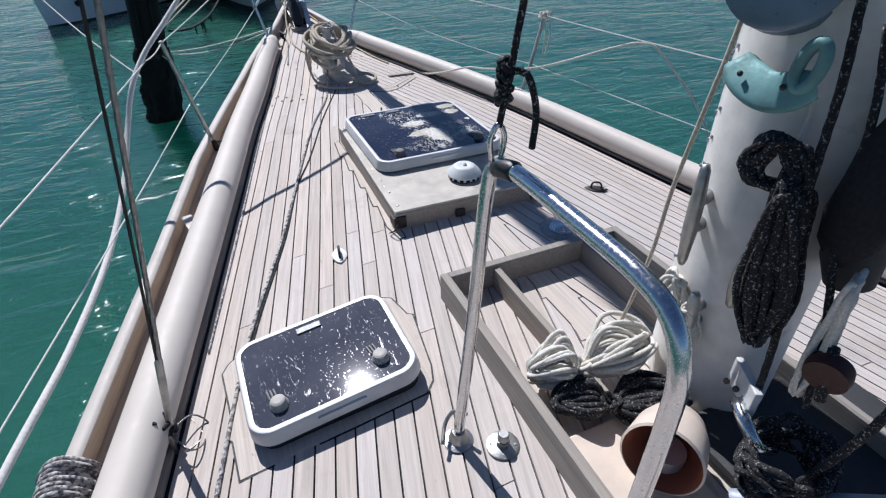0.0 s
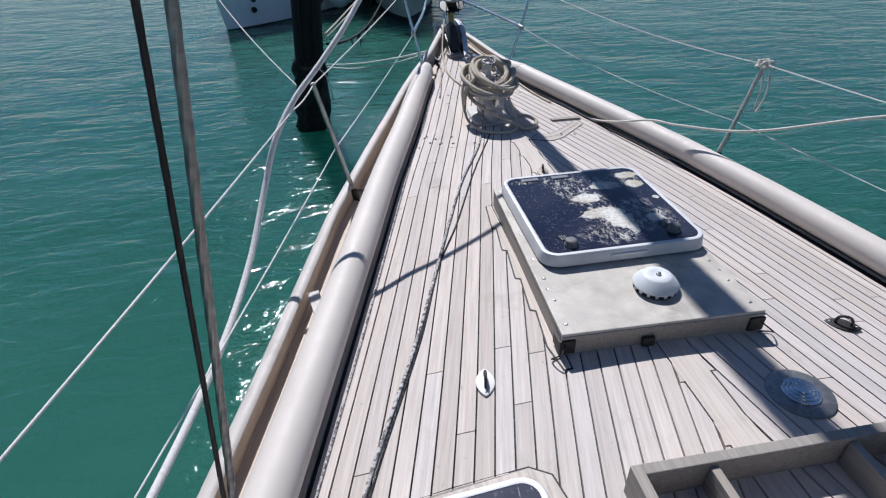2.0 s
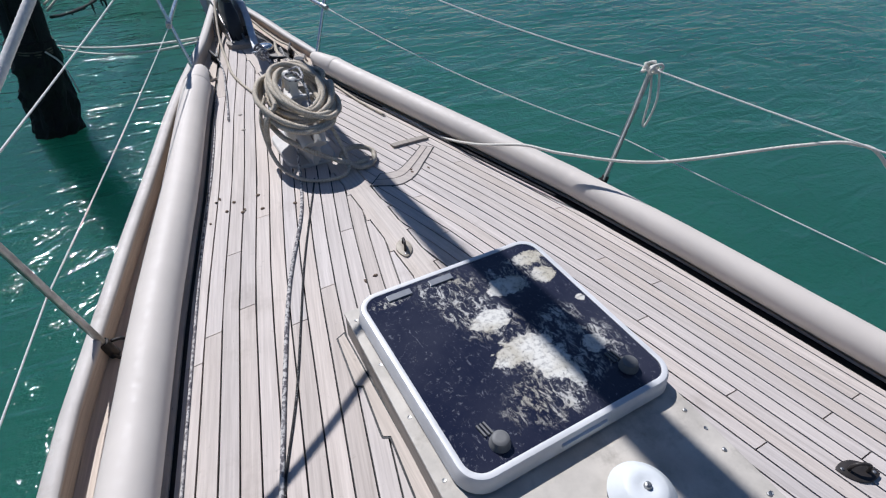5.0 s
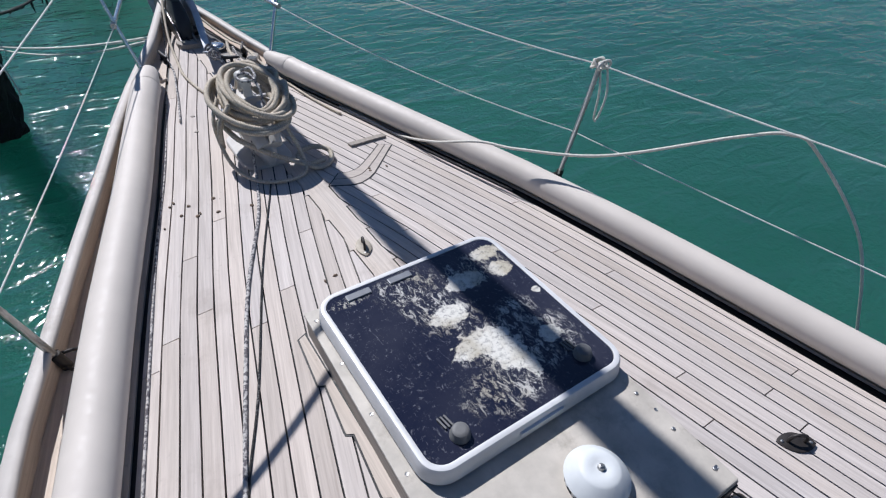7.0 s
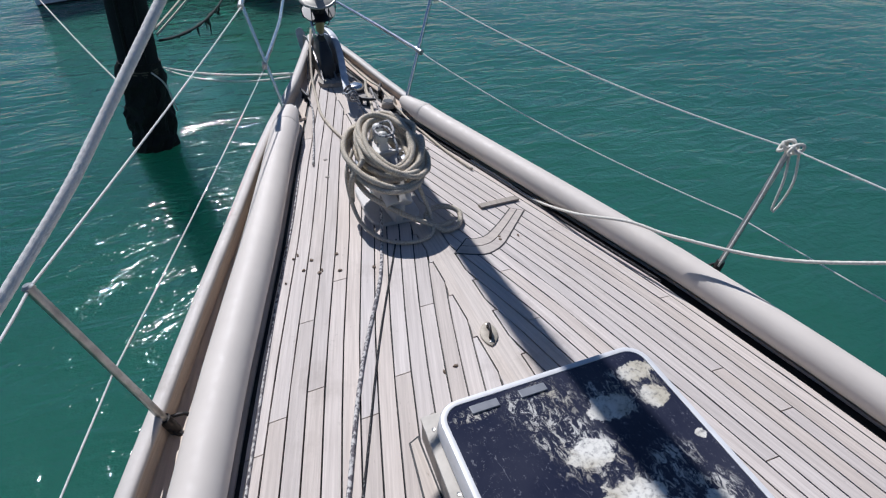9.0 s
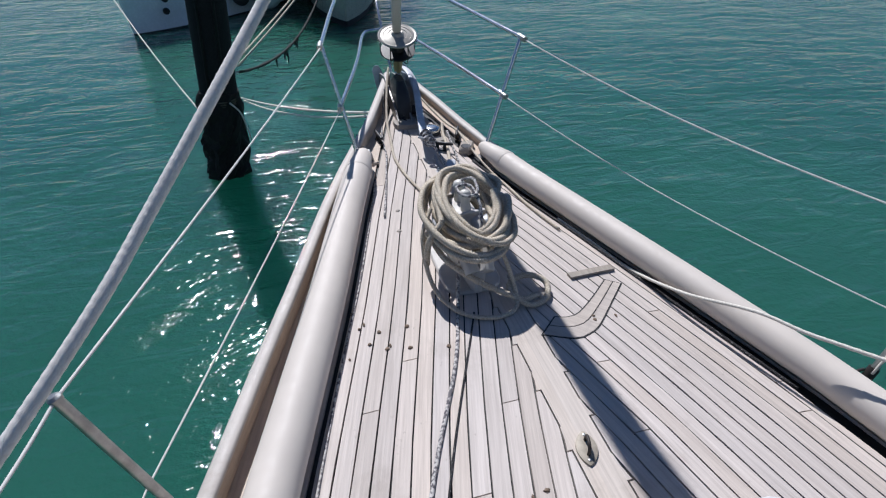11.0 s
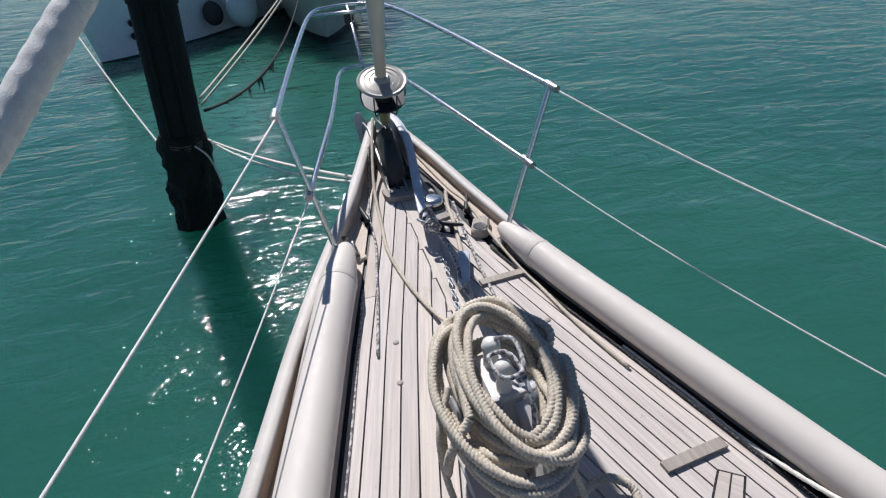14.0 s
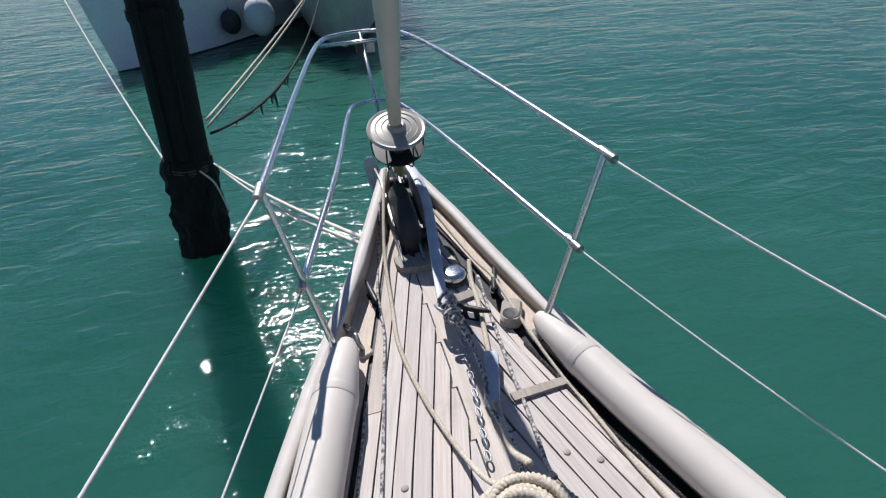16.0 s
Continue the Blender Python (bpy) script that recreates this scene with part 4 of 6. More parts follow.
# bundle of flecked rope hung on the port rail
bm = bmesh.new()
r0 = random.Random(5)
pts = []
for i in range(11):
    o = i * 0.017
    x0 = -out(1.2, -1) + 0.03
    for (dx, dz) in ((0.10, -0.06), (0.09, 0.06), (0.02, 0.135), (-0.04, 0.10), (-0.07, -0.06), (-0.06, -0.22), (-0.02, -0.26), (0.03, -0.10)):
        j = r0.uniform(-0.008, 0.008)
        if dz < 0.05 and dx > -0.03 and dz < -0.08:
            continue
        pts.append((x0 + dx + j, 1.34 - o - j, deck_z(x0, 1.2) + dz + j + 0.02))
tube_mesh(bm, smooth_line(pts, 0.015), 0.0085, 8, lobes=3, pitch=0.03)
tagged(part("hung_rope_coil", bm, M_FLECK, smooth=True), "grey flecked rope coil hung over the port rail", "rope coil", "rope coils")

# sliver of white board lying between pipe and bulwark
bm = bmesh.new()
box(bm, on_deck(-1.30, 2.52, 0.07), (0.05, 0.26, 0.012), 14, 0.002, 8)
tagged(part("board_offcut", bm, M_CAP), "pale board offcut wedged beside the pipe", "board")

# ---- rope coils in the tray ----


def coil(name, at, a, b, turns, r, mat, label, h, seed, lean=0.0, rz=0.0, lobes=3):
    rr = random.Random(seed)
    pts = []
    m = pose(*at, 0, 0, rz)
    for i in range(turns * 14):
        th = 2 * math.pi * i / 14
        f = 0.72 + 0.28 * rr.random() if i % 5 == 0 else 0.9
        lift = h * (0.5 + 0.5 * math.sin(i * 0.37 + seed)) * rr.uniform(0.6, 1.0)
        pts.append(m @ Vector((a * f * math.cos(th) + rr.uniform(-0.012, 0.012), b * f * math.sin(th) + rr.uniform(-0.012, 0.012), r + lift + lean * math.sin(th))))
    bm = bmesh.new()
    tube_mesh(bm, smooth_line(pts, 0.014), r, 9, lobes=lobes, pitch=0.03)
    return tagged(part(name, bm, mat, smooth=True), label, "rope coil", "rope coils")




def gathered(name, knot, left, right, strands, r, mat, label, seed, h):
    """A hank tied in its middle: strands that loop out to both sides of the knot."""
    rr = random.Random(seed)
    k, L, Rt = Vector(knot), Vector(left), Vector(right)
    pts = []
    for i in range(strands):
        for end in (L, Rt):
            d = end - k
            n = Vector((-d.y, d.x, 0))
            n = n.normalized() * d.length * 0.42 * rr.uniform(0.15, 1.0) * (1 if rr.random() < 0.5 else -1)
            up = Vector((0, 0, h * rr.random()))
            j = lambda q=0.012: Vector((rr.uniform(-q, q), rr.uniform(-q, q), rr.uniform(0, q)))
            f = rr.uniform(0.75, 1.05)
            pts += [k + j(), k + d * 0.45 * f + n + up + j(), k + d * f + n * 0.5 + up * 0.7 + j(), k + d * f * 0.98 - n * 0.4 + up * 0.4 + j(), k + d * 0.45 * f - n * 0.7 + up * 0.5 + j()]
    pts += [k + Vector((0.028 * math.cos(a * 1.3), 0.028 * math.sin(a * 1.3), 0.03 * math.sin(a * 0.9) + 0.015)) for a in range(12)]
    for p in pts:
        p.z = max(p.z, r + 0.004 + deck_z(p.x, p.y))
    e = thing(name, label=label, category="rope coil", group="rope coils")
    for nm, some in (("hank_body", pts[:-12]), ("knot", pts[-13:])):
        bm = bmesh.new()
        tube_mesh(bm, smooth_line(some, 0.012), r, 8, lobes=3, pitch=0.024)
        part(nm, bm, mat, e, smooth=True)
    return e


gathered("white_rope_coil", (-0.20, 0.93, 0.07), (-0.345, 0.985, 0.03), (0.03, 0.925, 0.08), 34, 0.008, M_WROPE, "white rope hank tied in its middle, lying in the tray", 2, 0.13)
gathered("dark_rope_coil", (-0.19, 0.79, 0.045), (-0.32, 0.865, 0.03), (0.0, 0.72, 0.04), 34, 0.0085, M_DARKFLECK, "dark flecked rope hank lying in the tray", 4, 0.075)

# cowl lying by the mast
cowl = thing("cowl_ventilator", (-0.21, 0.56, 0.0), label="cream ventilator cowl with a rust-red inside", category="ventilator")
M_CREAM = plain("cream_gelcoat", (0.66, 0.56, 0.47), 0.4, spread=0.1, dirt=(0.4, 0.32, 0.25))
tl = Euler((radians(80), 0, radians(-60))).to_matrix().to_4x4()
bm = bmesh.new()
prof = [(0.045, -0.13), (0.075, -0.09), (0.096, -0.03), (0.103, 0.04), (0.106, 0.065), (0.100, 0.070), (0.092, 0.060), (0.085, 0.0), (0.06, -0.07), (0.02, -0.10)]
lathe(bm, prof[:6], (0.03, 0.02, 0.135), 32, tl)
bm.faces.ensure_lookup_table()
bmesh.ops.delete(bm, geom=[bm.faces[-1]], context="FACES_ONLY")
part("hood", bm, M_CREAM, cowl, smooth=True, auto=50)
bm = bmesh.new()
lathe(bm, [(0.001, -0.11), (0.055, -0.08), (0.085, -0.01), (0.094, 0.058), (0.100, 0.068)], (0.03, 0.02, 0.135), 32, tl)
bm.faces.ensure_lookup_table()
bmesh.ops.delete(bm, geom=[bm.faces[-1]], context="FACES_ONLY")
part("lining", bm, plain("rust_red", (0.30, 0.085, 0.04), 0.7), cowl, "rust-red lining", smooth=True, auto=60)
bm = bmesh.new()
lathe(bm, [(0.07, 0.0), (0.07, 0.02), (0.055, 0.03), (0.05, 0.09)], (0.05, 0.03, 0), 28)
part("spigot", bm, M_CREAM, cowl, smooth=True, auto=40)

# ---- gear on the mast ----
M_BRONZE = plain("verdigris_bronze", (0.13, 0.27, 0.27), 0.6, 0.2, spread=0.3, scale=15, dirt=(0.30, 0.30, 0.26))
M_DRUM = plain("worn_drum", (0.16, 0.21, 0.27), 0.35, 0.5, spread=0.25)


def tilted(z_axis):
    return Vector(z_axis).to_track_quat("Z", "Y").to_matrix().to_4x4()


wi = thing("halyard_winch", label="bronze halyard winch with a wire drum on the mast", category="winch")
ax = tilted((-0.75, -0.35, 0.25))
c0 = Vector((0.06, 0.82, 1.20))
bm = bmesh.new()
lathe(bm, [(0.105, 0.0), (0.11, 0.012), (0.105, 0.022), (0.07, 0.03), (0.065, 0.075), (0.07, 0.08)], c0, 36, ax)
part("wire_drum", bm, M_DRUM, wi, "grooved drum wound with wire", smooth=True, auto=40)
bm = bmesh.new()
lathe(bm, [(0.10, 0.08), (0.112, 0.085), (0.112, 0.10), (0.10, 0.108), (0.03, 0.112), (0.02, 0.125), (0.012, 0.126)], c0, 36, ax)
part("flange", bm, M_DRUM, wi, "blue-grey rim", smooth=True, auto=40)
for i in range(5):
    bm = bmesh.new()
    q = 0.034 + 0.009 * i
    ring = [c0 + (ax @ Vector((0.072 * math.cos(2 * math.pi * j / 32), 0.072 * math.sin(2 * math.pi * j / 32), q))) for j in range(32)]
    tube_mesh(bm, ring, 0.0045, 6, closed=True)
    part("wire_turn", bm, M_WIRE, wi, smooth=True)
def flat_band(line, wide, thick, out_dir):
    """A flat bar bent along a line; out_dir is the way its broad face looks."""
    pts = smooth_line(line, 0.012)
    o = Vector(out_dir).normalized()
    rings = []
    for k, p in enumerate(pts):
        d = (pts[min(k + 1, len(pts) - 1)] - pts[max(k - 1, 0)]).normalized()
        s_ = d.cross(o).normalized()
        w = wide * (1 - 0.35 * (2 * k / (len(pts) - 1) - 1) ** 4)
        rings.append([p + s_ * (w / 2 * math.cos(a)) + o * (thick / 2 * math.copysign(abs(math.sin(a)) ** 0.5, math.sin(a))) for a in [2 * math.pi * q / 16 for q in range(16)]])
    bm = bmesh.new()
    loft(bm, rings)
    return bm


part("bracket", flat_band([(-0.01, 0.845, 1.045), (-0.025, 0.80, 1.022), (-0.03, 0.745, 1.008), (-0.03, 0.70, 1.018), (-0.02, 0.655, 1.045)], 0.080, 0.018, (-0.8, -0.5, 0.35)), M_BRONZE, wi, "green verdigris bracket", smooth=True, auto=60)
bm = bmesh.new()
slot = [Vector((-0.03, 0.672, 1.075)) + Vector((0, -0.22, 1)).normalized() * (0.045 * math.cos(a)) + Vector((0.1, -1, -0.22)).normalized() * (0.020 * math.sin(a)) for a in [2 * math.pi * q / 28 for q in range(28)]]
tube_mesh(bm, slot, 0.0125, 10, closed=True)
part("slotted_arm", bm, M_BRONZE, wi, "green verdigris arm with a slot", smooth=True)
for p in ((-0.045, 0.80, 1.03), (-0.045, 0.70, 1.03)):
    bm = bmesh.new()
    lathe(bm, [(0.006, -0.006), (0.006, 0.002), (0.002, 0.004)], p, 10, tilted((-0.8, -0.5, 0.35)))
    part("bolt", bm, M_BLACK, wi)

pole = thing("mast_spar_fitting", label="white spar with a grey sleeve beside the mast", category="spar")
bm = bmesh.new()
tube_mesh(bm, [(0.16, 0.55, 0.72), (0.14, 0.60, 1.6), (0.10, 0.7, 2.6)], 0.055, 20)
part("tube", bm, M_WHITE, pole, smooth=True, auto=40)
bm = bmesh.new()
tube_mesh(bm, [(0.168, 0.53, 0.60), (0.163, 0.545, 0.66), (0.158, 0.555, 0.80)], [0.05, 0.062, 0.062], 20)
part("sleeve", bm, M_RUBBER, pole, "dark end sleeve", smooth=True, auto=40)

bag = bmesh.new()
loft(bag, [[(0.08 + sx * math.cos(a) * 0.05, 0.53 + sy * math.sin(a) * 0.06, z + 0.012 * math.sin(3 * a)) for a in [2 * math.pi * i / 20 for i in range(20)]] for z, sx, sy in ((0.70, 0.5, 0.6), (0.73, 0.95, 0.95), (0.80, 1.1, 1.1), (0.88, 1.0, 0.95), (0.95, 0.85, 0.9), (1.0, 0.5, 0.6))])
tagged(part("halyard_bag", bag, plain("black_cloth", (0.009, 0.009, 0.012), 0.9, spread=0.3, bump=0.4), smooth=True, auto=60), "black cloth bag strapped to the mast", "bag")


def mast_cleat(c, d, size, label):
    e = thing("mast_cleat", label=label, category="cleat", group="cleats on the mast")
    c, d = Vector(c), Vector(d).normalized()
    bm = bmesh.new()
    tube_mesh(bm, [c - d * size, c - d * size * 0.9, c - d * size * 0.3, c + d * size * 0.3, c + d * size * 0.9, c + d * size], [0.008, 0.013, 0.019, 0.019, 0.013, 0.008], 12)
    part("horn", bm, M_DULL, e, "dark grey horn", smooth=True)
    for s in (-0.28, 0.28):
        bm = bmesh.new()
        p = c + d * size * s
        tube_mesh(bm, [p, p + Vector((0.075, 0.02, 0.0))], [0.014, 0.018], 12)
        part("stem", bm, M_DULL, e, smooth=True)
    return e


mast_cleat((0.0, 0.845, 0.645), (0.02, 0.05, 1), 0.145, "long grey metal cleat bolted to the mast")
mast_cleat((0.03, 0.69, 0.535), (0.02, 0.05, 1), 0.08, "short grey cleat under the coiled halyard")
mast_cleat((0.0, 0.765, 0.36), (0.02, 0.05, 1), 0.09, "grey cleat lashed with white cord")


def hank(name, top, h, w, turns, r, mat, label, seed, depth=0.05, lobes=3, along=(-0.45, 1.0), slant=(0, 0), inner=0.55):
    """A coil hung from a cleat: long upright loops."""
    rr = random.Random(seed)
    u = Vector((*along, 0)).normalized()
    nrm = Vector((-u.y, u.x, 0))
    pts = []
    for i in range(turns):
        ww, hh = w * rr.uniform(inner, 1.0), h * rr.uniform(0.80, 1.0)
        o = nrm * rr.uniform(-depth, depth) + u * rr.uniform(-0.2, 0.2) * w
        for a in range(10):
            th = math.pi / 2 - 2 * math.pi * a / 10
            pts.append(Vector(top) + u * ww * 0.5 * math.cos(th) * (1.25 if math.sin(th) < 0 else 0.8) + Vector((slant[0] * (0.5 - 0.5 * math.sin(th)), slant[1] * (0.5 - 0.5 * math.sin(th)), -h / 2 + hh / 2 * math.sin(th))) + o + Vector((rr.uniform(-0.05, 0.05) * w, rr.uniform(-0.11, 0.11) * w, rr.uniform(-0.04, 0.04) * h)))
    bm = bmesh.new()
    tube_mesh(bm, smooth_line(pts, 0.014), r, 8, lobes=lobes, pitch=0.03)
    return tagged(part(name, bm, mat, smooth=True), label, "rope coil", "rope coils")


hank("halyard_coil", (-0.005, 0.635, 0.85), 0.40, 0.082, 24, 0.0075, M_DARKFLECK, "black flecked halyard coiled on the mast cleat", 1, 0.045, 3, (-0.45, 1.0), (0.01, -0.05), 0.3)
hank("halyard_coil", (-0.01, 0.68, 0.93), 0.12, 0.10, 16, 0.0075, M_DARKFLECK, "black flecked loop above the mast cleat", 6, 0.02)
hank("white_line_hank", (0.02, 0.86, 0.44), 0.13, 0.09, 8, 0.006, M_WROPE, "white cord looped on the mast's side", 7, 0.03)
hank("white_line_hank", (0.0, 0.77, 0.40), 0.16, 0.06, 6, 0.005, M_WROPE, "white cord lashed round the lower cleat", 11, 0.02)
hank("white_line_hank", (0.05, 0.47, 0.70), 0.36, 0.03, 10, 0.006, M_WROPE, "white cord hanging behind the halyards", 13, 0.03)
for i, (a, b, mat, r, lb) in enumerate((((-0.02, 0.99, 0.10), (0.04, 0.88, 1.25), M_ROPE, 0.006, "cream line led down beside the mast"), ((0.02, 0.53, 0.28), (0.04, 0.67, 1.20), M_DARKFLECK, 0.009, "black flecked halyard led down the mast"), ((0.04, 0.43, 0.33), (0.06, 0.62, 1.15), M_DARKFLECK, 0.008, "dark halyard led down the mast"), ((0.0, 0.62, 0.60), (0.03, 0.70, 1.1), M_LINE, 0.004, "thin white line led down the mast"), ((0.04, 0.36, 0.12), (0.06, 0.22, 1.0), M_DARKFLECK, 0.010, "flecked line led aft from the mast foot"))):
    rope("mast_line", [Vector(a).lerp(Vector(b), k / 6) + Vector((0.008 * math.sin(k + i), 0.006 * math.cos(2 * k), 0)) for k in range(7)], r, mat, lb, group="lines on the mast", step=0.02, lobes=3 if r > 0.007 else 0)

blkk = thing("turning_block", label="red-brown turning block hung at the mast's foot", category="block")
bm = bmesh.new()
lathe(bm, [(0.02, -0.022), (0.045, -0.02), (0.048, 0.0), (0.045, 0.02), (0.02, 0.022)], (0.03, 0.425, 0.47), 28, tilted((0.9, 0.3, 0.2)))
part("cheek", bm, plain("red_brown", (0.05, 0.014, 0.012), 0.6), blkk, smooth=True, auto=50)
bm = bmesh.new()
tube_mesh(bm, [(0.035, 0.44, 0.53), (0.03, 0.425, 0.47), (0.02, 0.41, 0.40)], 0.012, 10)
part("strop", bm, M_DARKFLECK, blkk, smooth=True)

step_ = thing("mast_bracket", label="drilled steel bracket and dark gear at the mast's foot", category="bracket")
bm = bmesh.new()
box(bm, (0.035, 0.575, 0.265), (0.02, 0.13, 0.085), -28, 0.004)
part("plate", bm, M_ALU, step_, smooth=False)
for k in range(3):
    bm = bmesh.new()
    lathe(bm, [(0.009, 0.0), (0.008, 0.006)], (0.022, 0.555 + 0.03 * k, 0.25), 10, tilted((-1, -0.3, 0.2)))
    part("bolt", bm, M_BLACK, step_)
bm = bmesh.new()
tube_mesh(bm, smooth_line([(0.0, 0.56, 0.24), (-0.03, 0.50, 0.23), (-0.02, 0.46, 0.19), (0.03, 0.45, 0.16)], 0.02), 0.018, 12)
part("lever", bm, M_STEEL, step_, smooth=True)
coil("dark_rope_coil", (0.02, 0.40, 0.10), 0.12, 0.10, 10, 0.008, M_DARKFLECK, "dark lines heaped at the mast's foot", 0.14, 21)
bm = bmesh.new()
tube_mesh(bm, [(-0.10, 0.42, 0.06), (0.10, 0.22, 0.20), (0.3, 0.1, 0.3)], 0.03, 16)
tagged(part("stowed_pole", bm, M_BLUEGREY, smooth=True, auto=40), "blue-grey pole stowed at the mast's foot", "pole")
bm = bmesh.new()
box(bm, (0.28, 0.30, 0.02), (0.62, 0.75, 0.05), 0, 0.02)
tagged(part("mast_step", bm, M_RUBBER), "dark raised step round the mast's foot", "mast step")
bm = bmesh.new()
box(bm, (-0.24, 0.48, 0.012), (0.29, 0.58, 0.02), 0, 0.006)
tagged(part("base_pad", bm, M_CREAM), "cream painted pad beside the mast", "pad")

# ---- windlass with its heap of mooring rope ----
wl = thing("windlass", on_deck(-0.10, 4.58), label="grey cast anchor windlass wound with rope", category="windlass")
M_CAST = plain("grey_casting", (0.52, 0.50, 0.47), 0.45, 0.0, spread=0.15, dirt=(0.3, 0.28, 0.25))
part("base", slab(0.26, 0.42, 0.08, [(0, 0.0), (0, 0.012), (0.006, 0.018)]), M_CAST, wl)
bm = bmesh.new()
loft(bm, [[(w / 2 * math.cos(a) * (1 if math.sin(a) > 0 else 1.15), y, 0.018 + (h - 0.018) * (0.5 + 0.5 * max(-1, min(1, 1.25 * math.sin(a))))) for a in [2 * math.pi * k / 28 for k in range(28)]] for y, w, h in ((0.20, 0.05, 0.16), (0.17, 0.11, 0.25), (0.11, 0.13, 0.30), (0.0, 0.135, 0.31), (-0.045, 0.135, 0.31), (-0.055, 0.11, 0.275), (-0.13, 0.09, 0.215), (-0.20, 0.07, 0.15), (-0.23, 0.03, 0.10))])
part("housing", bm, M_CAST, wl, smooth=True, auto=50)
for sx in (-1, 1):
    bm = bmesh.new()
    tube_mesh(bm, smooth_line([(sx * 0.042, -0.045, 0.262), (sx * 0.045, -0.10, 0.232), (sx * 0.042, -0.17, 0.185), (sx * 0.030, -0.235, 0.13)], 0.02), 0.034, 16)
    part("lobe", bm, M_CAST, wl, "pale rounded side of the casting", smooth=True, auto=60)
bm = bmesh.new()
box(bm, (0, -0.045, 0.305), (0.165, 0.020, 0.016), 4, 0.006)
part("rib", bm, M_CAST, wl)
M_HEAD = plain("pale_cap", (0.62, 0.60, 0.55), 0.4, spread=0.1)
for dy, tip in ((0.08, 0.0), (-0.025, -14.0)):
    bm = bmesh.new()
    lathe(bm, [(0.022, 0.0), (0.022, 0.03), (0.019, 0.045), (0.026, 0.060), (0.028, 0.075), (0.024, 0.090), (0.014, 0.098), (0.004, 0.100)], (0.0, dy, 0.30), 24, Euler((radians(tip), 0, 0)).to_matrix().to_4x4())
    part("bollard_head", bm, M_HEAD, wl, "pale domed head", smooth=True, auto=60)
for s in (-1, 1):
    bm = bmesh.new()
    lathe(bm, [(0.05, 0.0), (0.062, 0.006), (0.045, 0.022), (0.042, 0.05), (0.06, 0.07), (0.055, 0.078)], (s * 0.055, 0.02, 0.19), 26, tilted((s, 0, 0)))
    part("gypsy", bm, M_GALV, wl, "galvanised drum", smooth=True, auto=50)

rr = random.Random(12)
pts = []
C = Vector((-0.075, 4.605, 0.0))
# a few inner turns round the casting, then the big loops laid over its head
for i in range(4 * 16):
    th = 2 * math.pi * i / 16 + 0.3
    k = int(i / 16)
    f = 0.60 + 0.08 * (k % 3) + 0.05 * math.sin(th * 2 + k * 1.3) + rr.uniform(-0.012, 0.012)
    pts.append(C + Vector((0.175 * f * math.cos(th), 0.265 * (0.42 + 0.58 * f) * math.sin(th), 0.19 + 0.022 * k + 0.025 * math.sin(th + k) + rr.uniform(-0.004, 0.004))))
for i in range(12 * 16 + 8):
    th = 2 * math.pi * i / 16 + 0.3
    ring = i / 16
    k = int(ring)
    f = 0.60 + 0.44 * ((k * 0.381) % 1.0) + 0.06 * math.sin(th * 2 + k) + rr.uniform(-0.015, 0.015)
    sx, sy = 0.026 * math.sin(k * 2.3), 0.034 * math.cos(k * 1.7)
    z = 0.262 + 0.045 * math.sin(th + 0.9 * math.sin(k * 1.9)) + 0.07 * ((k * 0.618) % 1.0) + rr.uniform(-0.004, 0.004)
    pts.append(C + Vector((0.185 * f * math.cos(th) + sx, 0.280 * (0.42 + 0.58 * f) * math.sin(th) + sy, z)))
# bights that slip down to the deck, and the tail
pts += [Vector(p) for p in ((-0.22, 4.50, 0.30), (-0.285, 4.46, 0.24), (-0.29, 4.50, 0.10), (-0.27, 4.58, 0.20), (-0.22, 4.42, 0.16), (-0.10, 4.31, 0.10), (0.02, 4.27, 0.04), (0.09, 4.22, 0.016), (0.17, 4.25, 0.016), (0.20, 4.33, 0.03), (0.14, 4.37, 0.05), (0.06, 4.35, 0.06), (0.02, 4.30, 0.05), (0.06, 4.25, 0.03), (0.14, 4.26, 0.03))]
heap = thing("mooring_rope_coil", label="thick three-strand rope heaped round the windlass", category="rope coil", group="rope coils")
for nm, some in (("inner_coil", pts[:65]), ("outer_coil", pts[64:265]), ("tail", pts[264:])):
    bm = bmesh.new()
    tube_mesh(bm, smooth_line(some, 0.0030), 0.0122, 10, lobes=3, pitch=0.0115, depth=0.42)
    part(nm, bm, M_ROPE, heap, smooth=True)
rope("hanging_bight", [(-0.24, 4.62, 0.30), (-0.30, 4.52, 0.22), (-0.285, 4.42, 0.05), (-0.22, 4.27, 0.014), (-0.10, 4.19, 0.014), (0.02, 4.22, 0.014), (0.04, 4.32, 0.08), (0.0, 4.40, 0.22)], 0.0095, M_ROPE, "loose bight of cream rope round the windlass foot", lobes=3, step=0.004, pitch=0.0145)
rope("flecked_strop", [(-0.09, 4.66, 0.40), (-0.05, 4.62, 0.42), (-0.06, 4.53, 0.40), (-0.12, 4.52, 0.40), (-0.13, 4.60, 0.40), (-0.075, 4.58, 0.41), (-0.06, 4.48, 0.36), (-0.07, 4.42, 0.26)], 0.0065, M_FLECK, "flecked line belayed on the windlass heads", step=0.012)

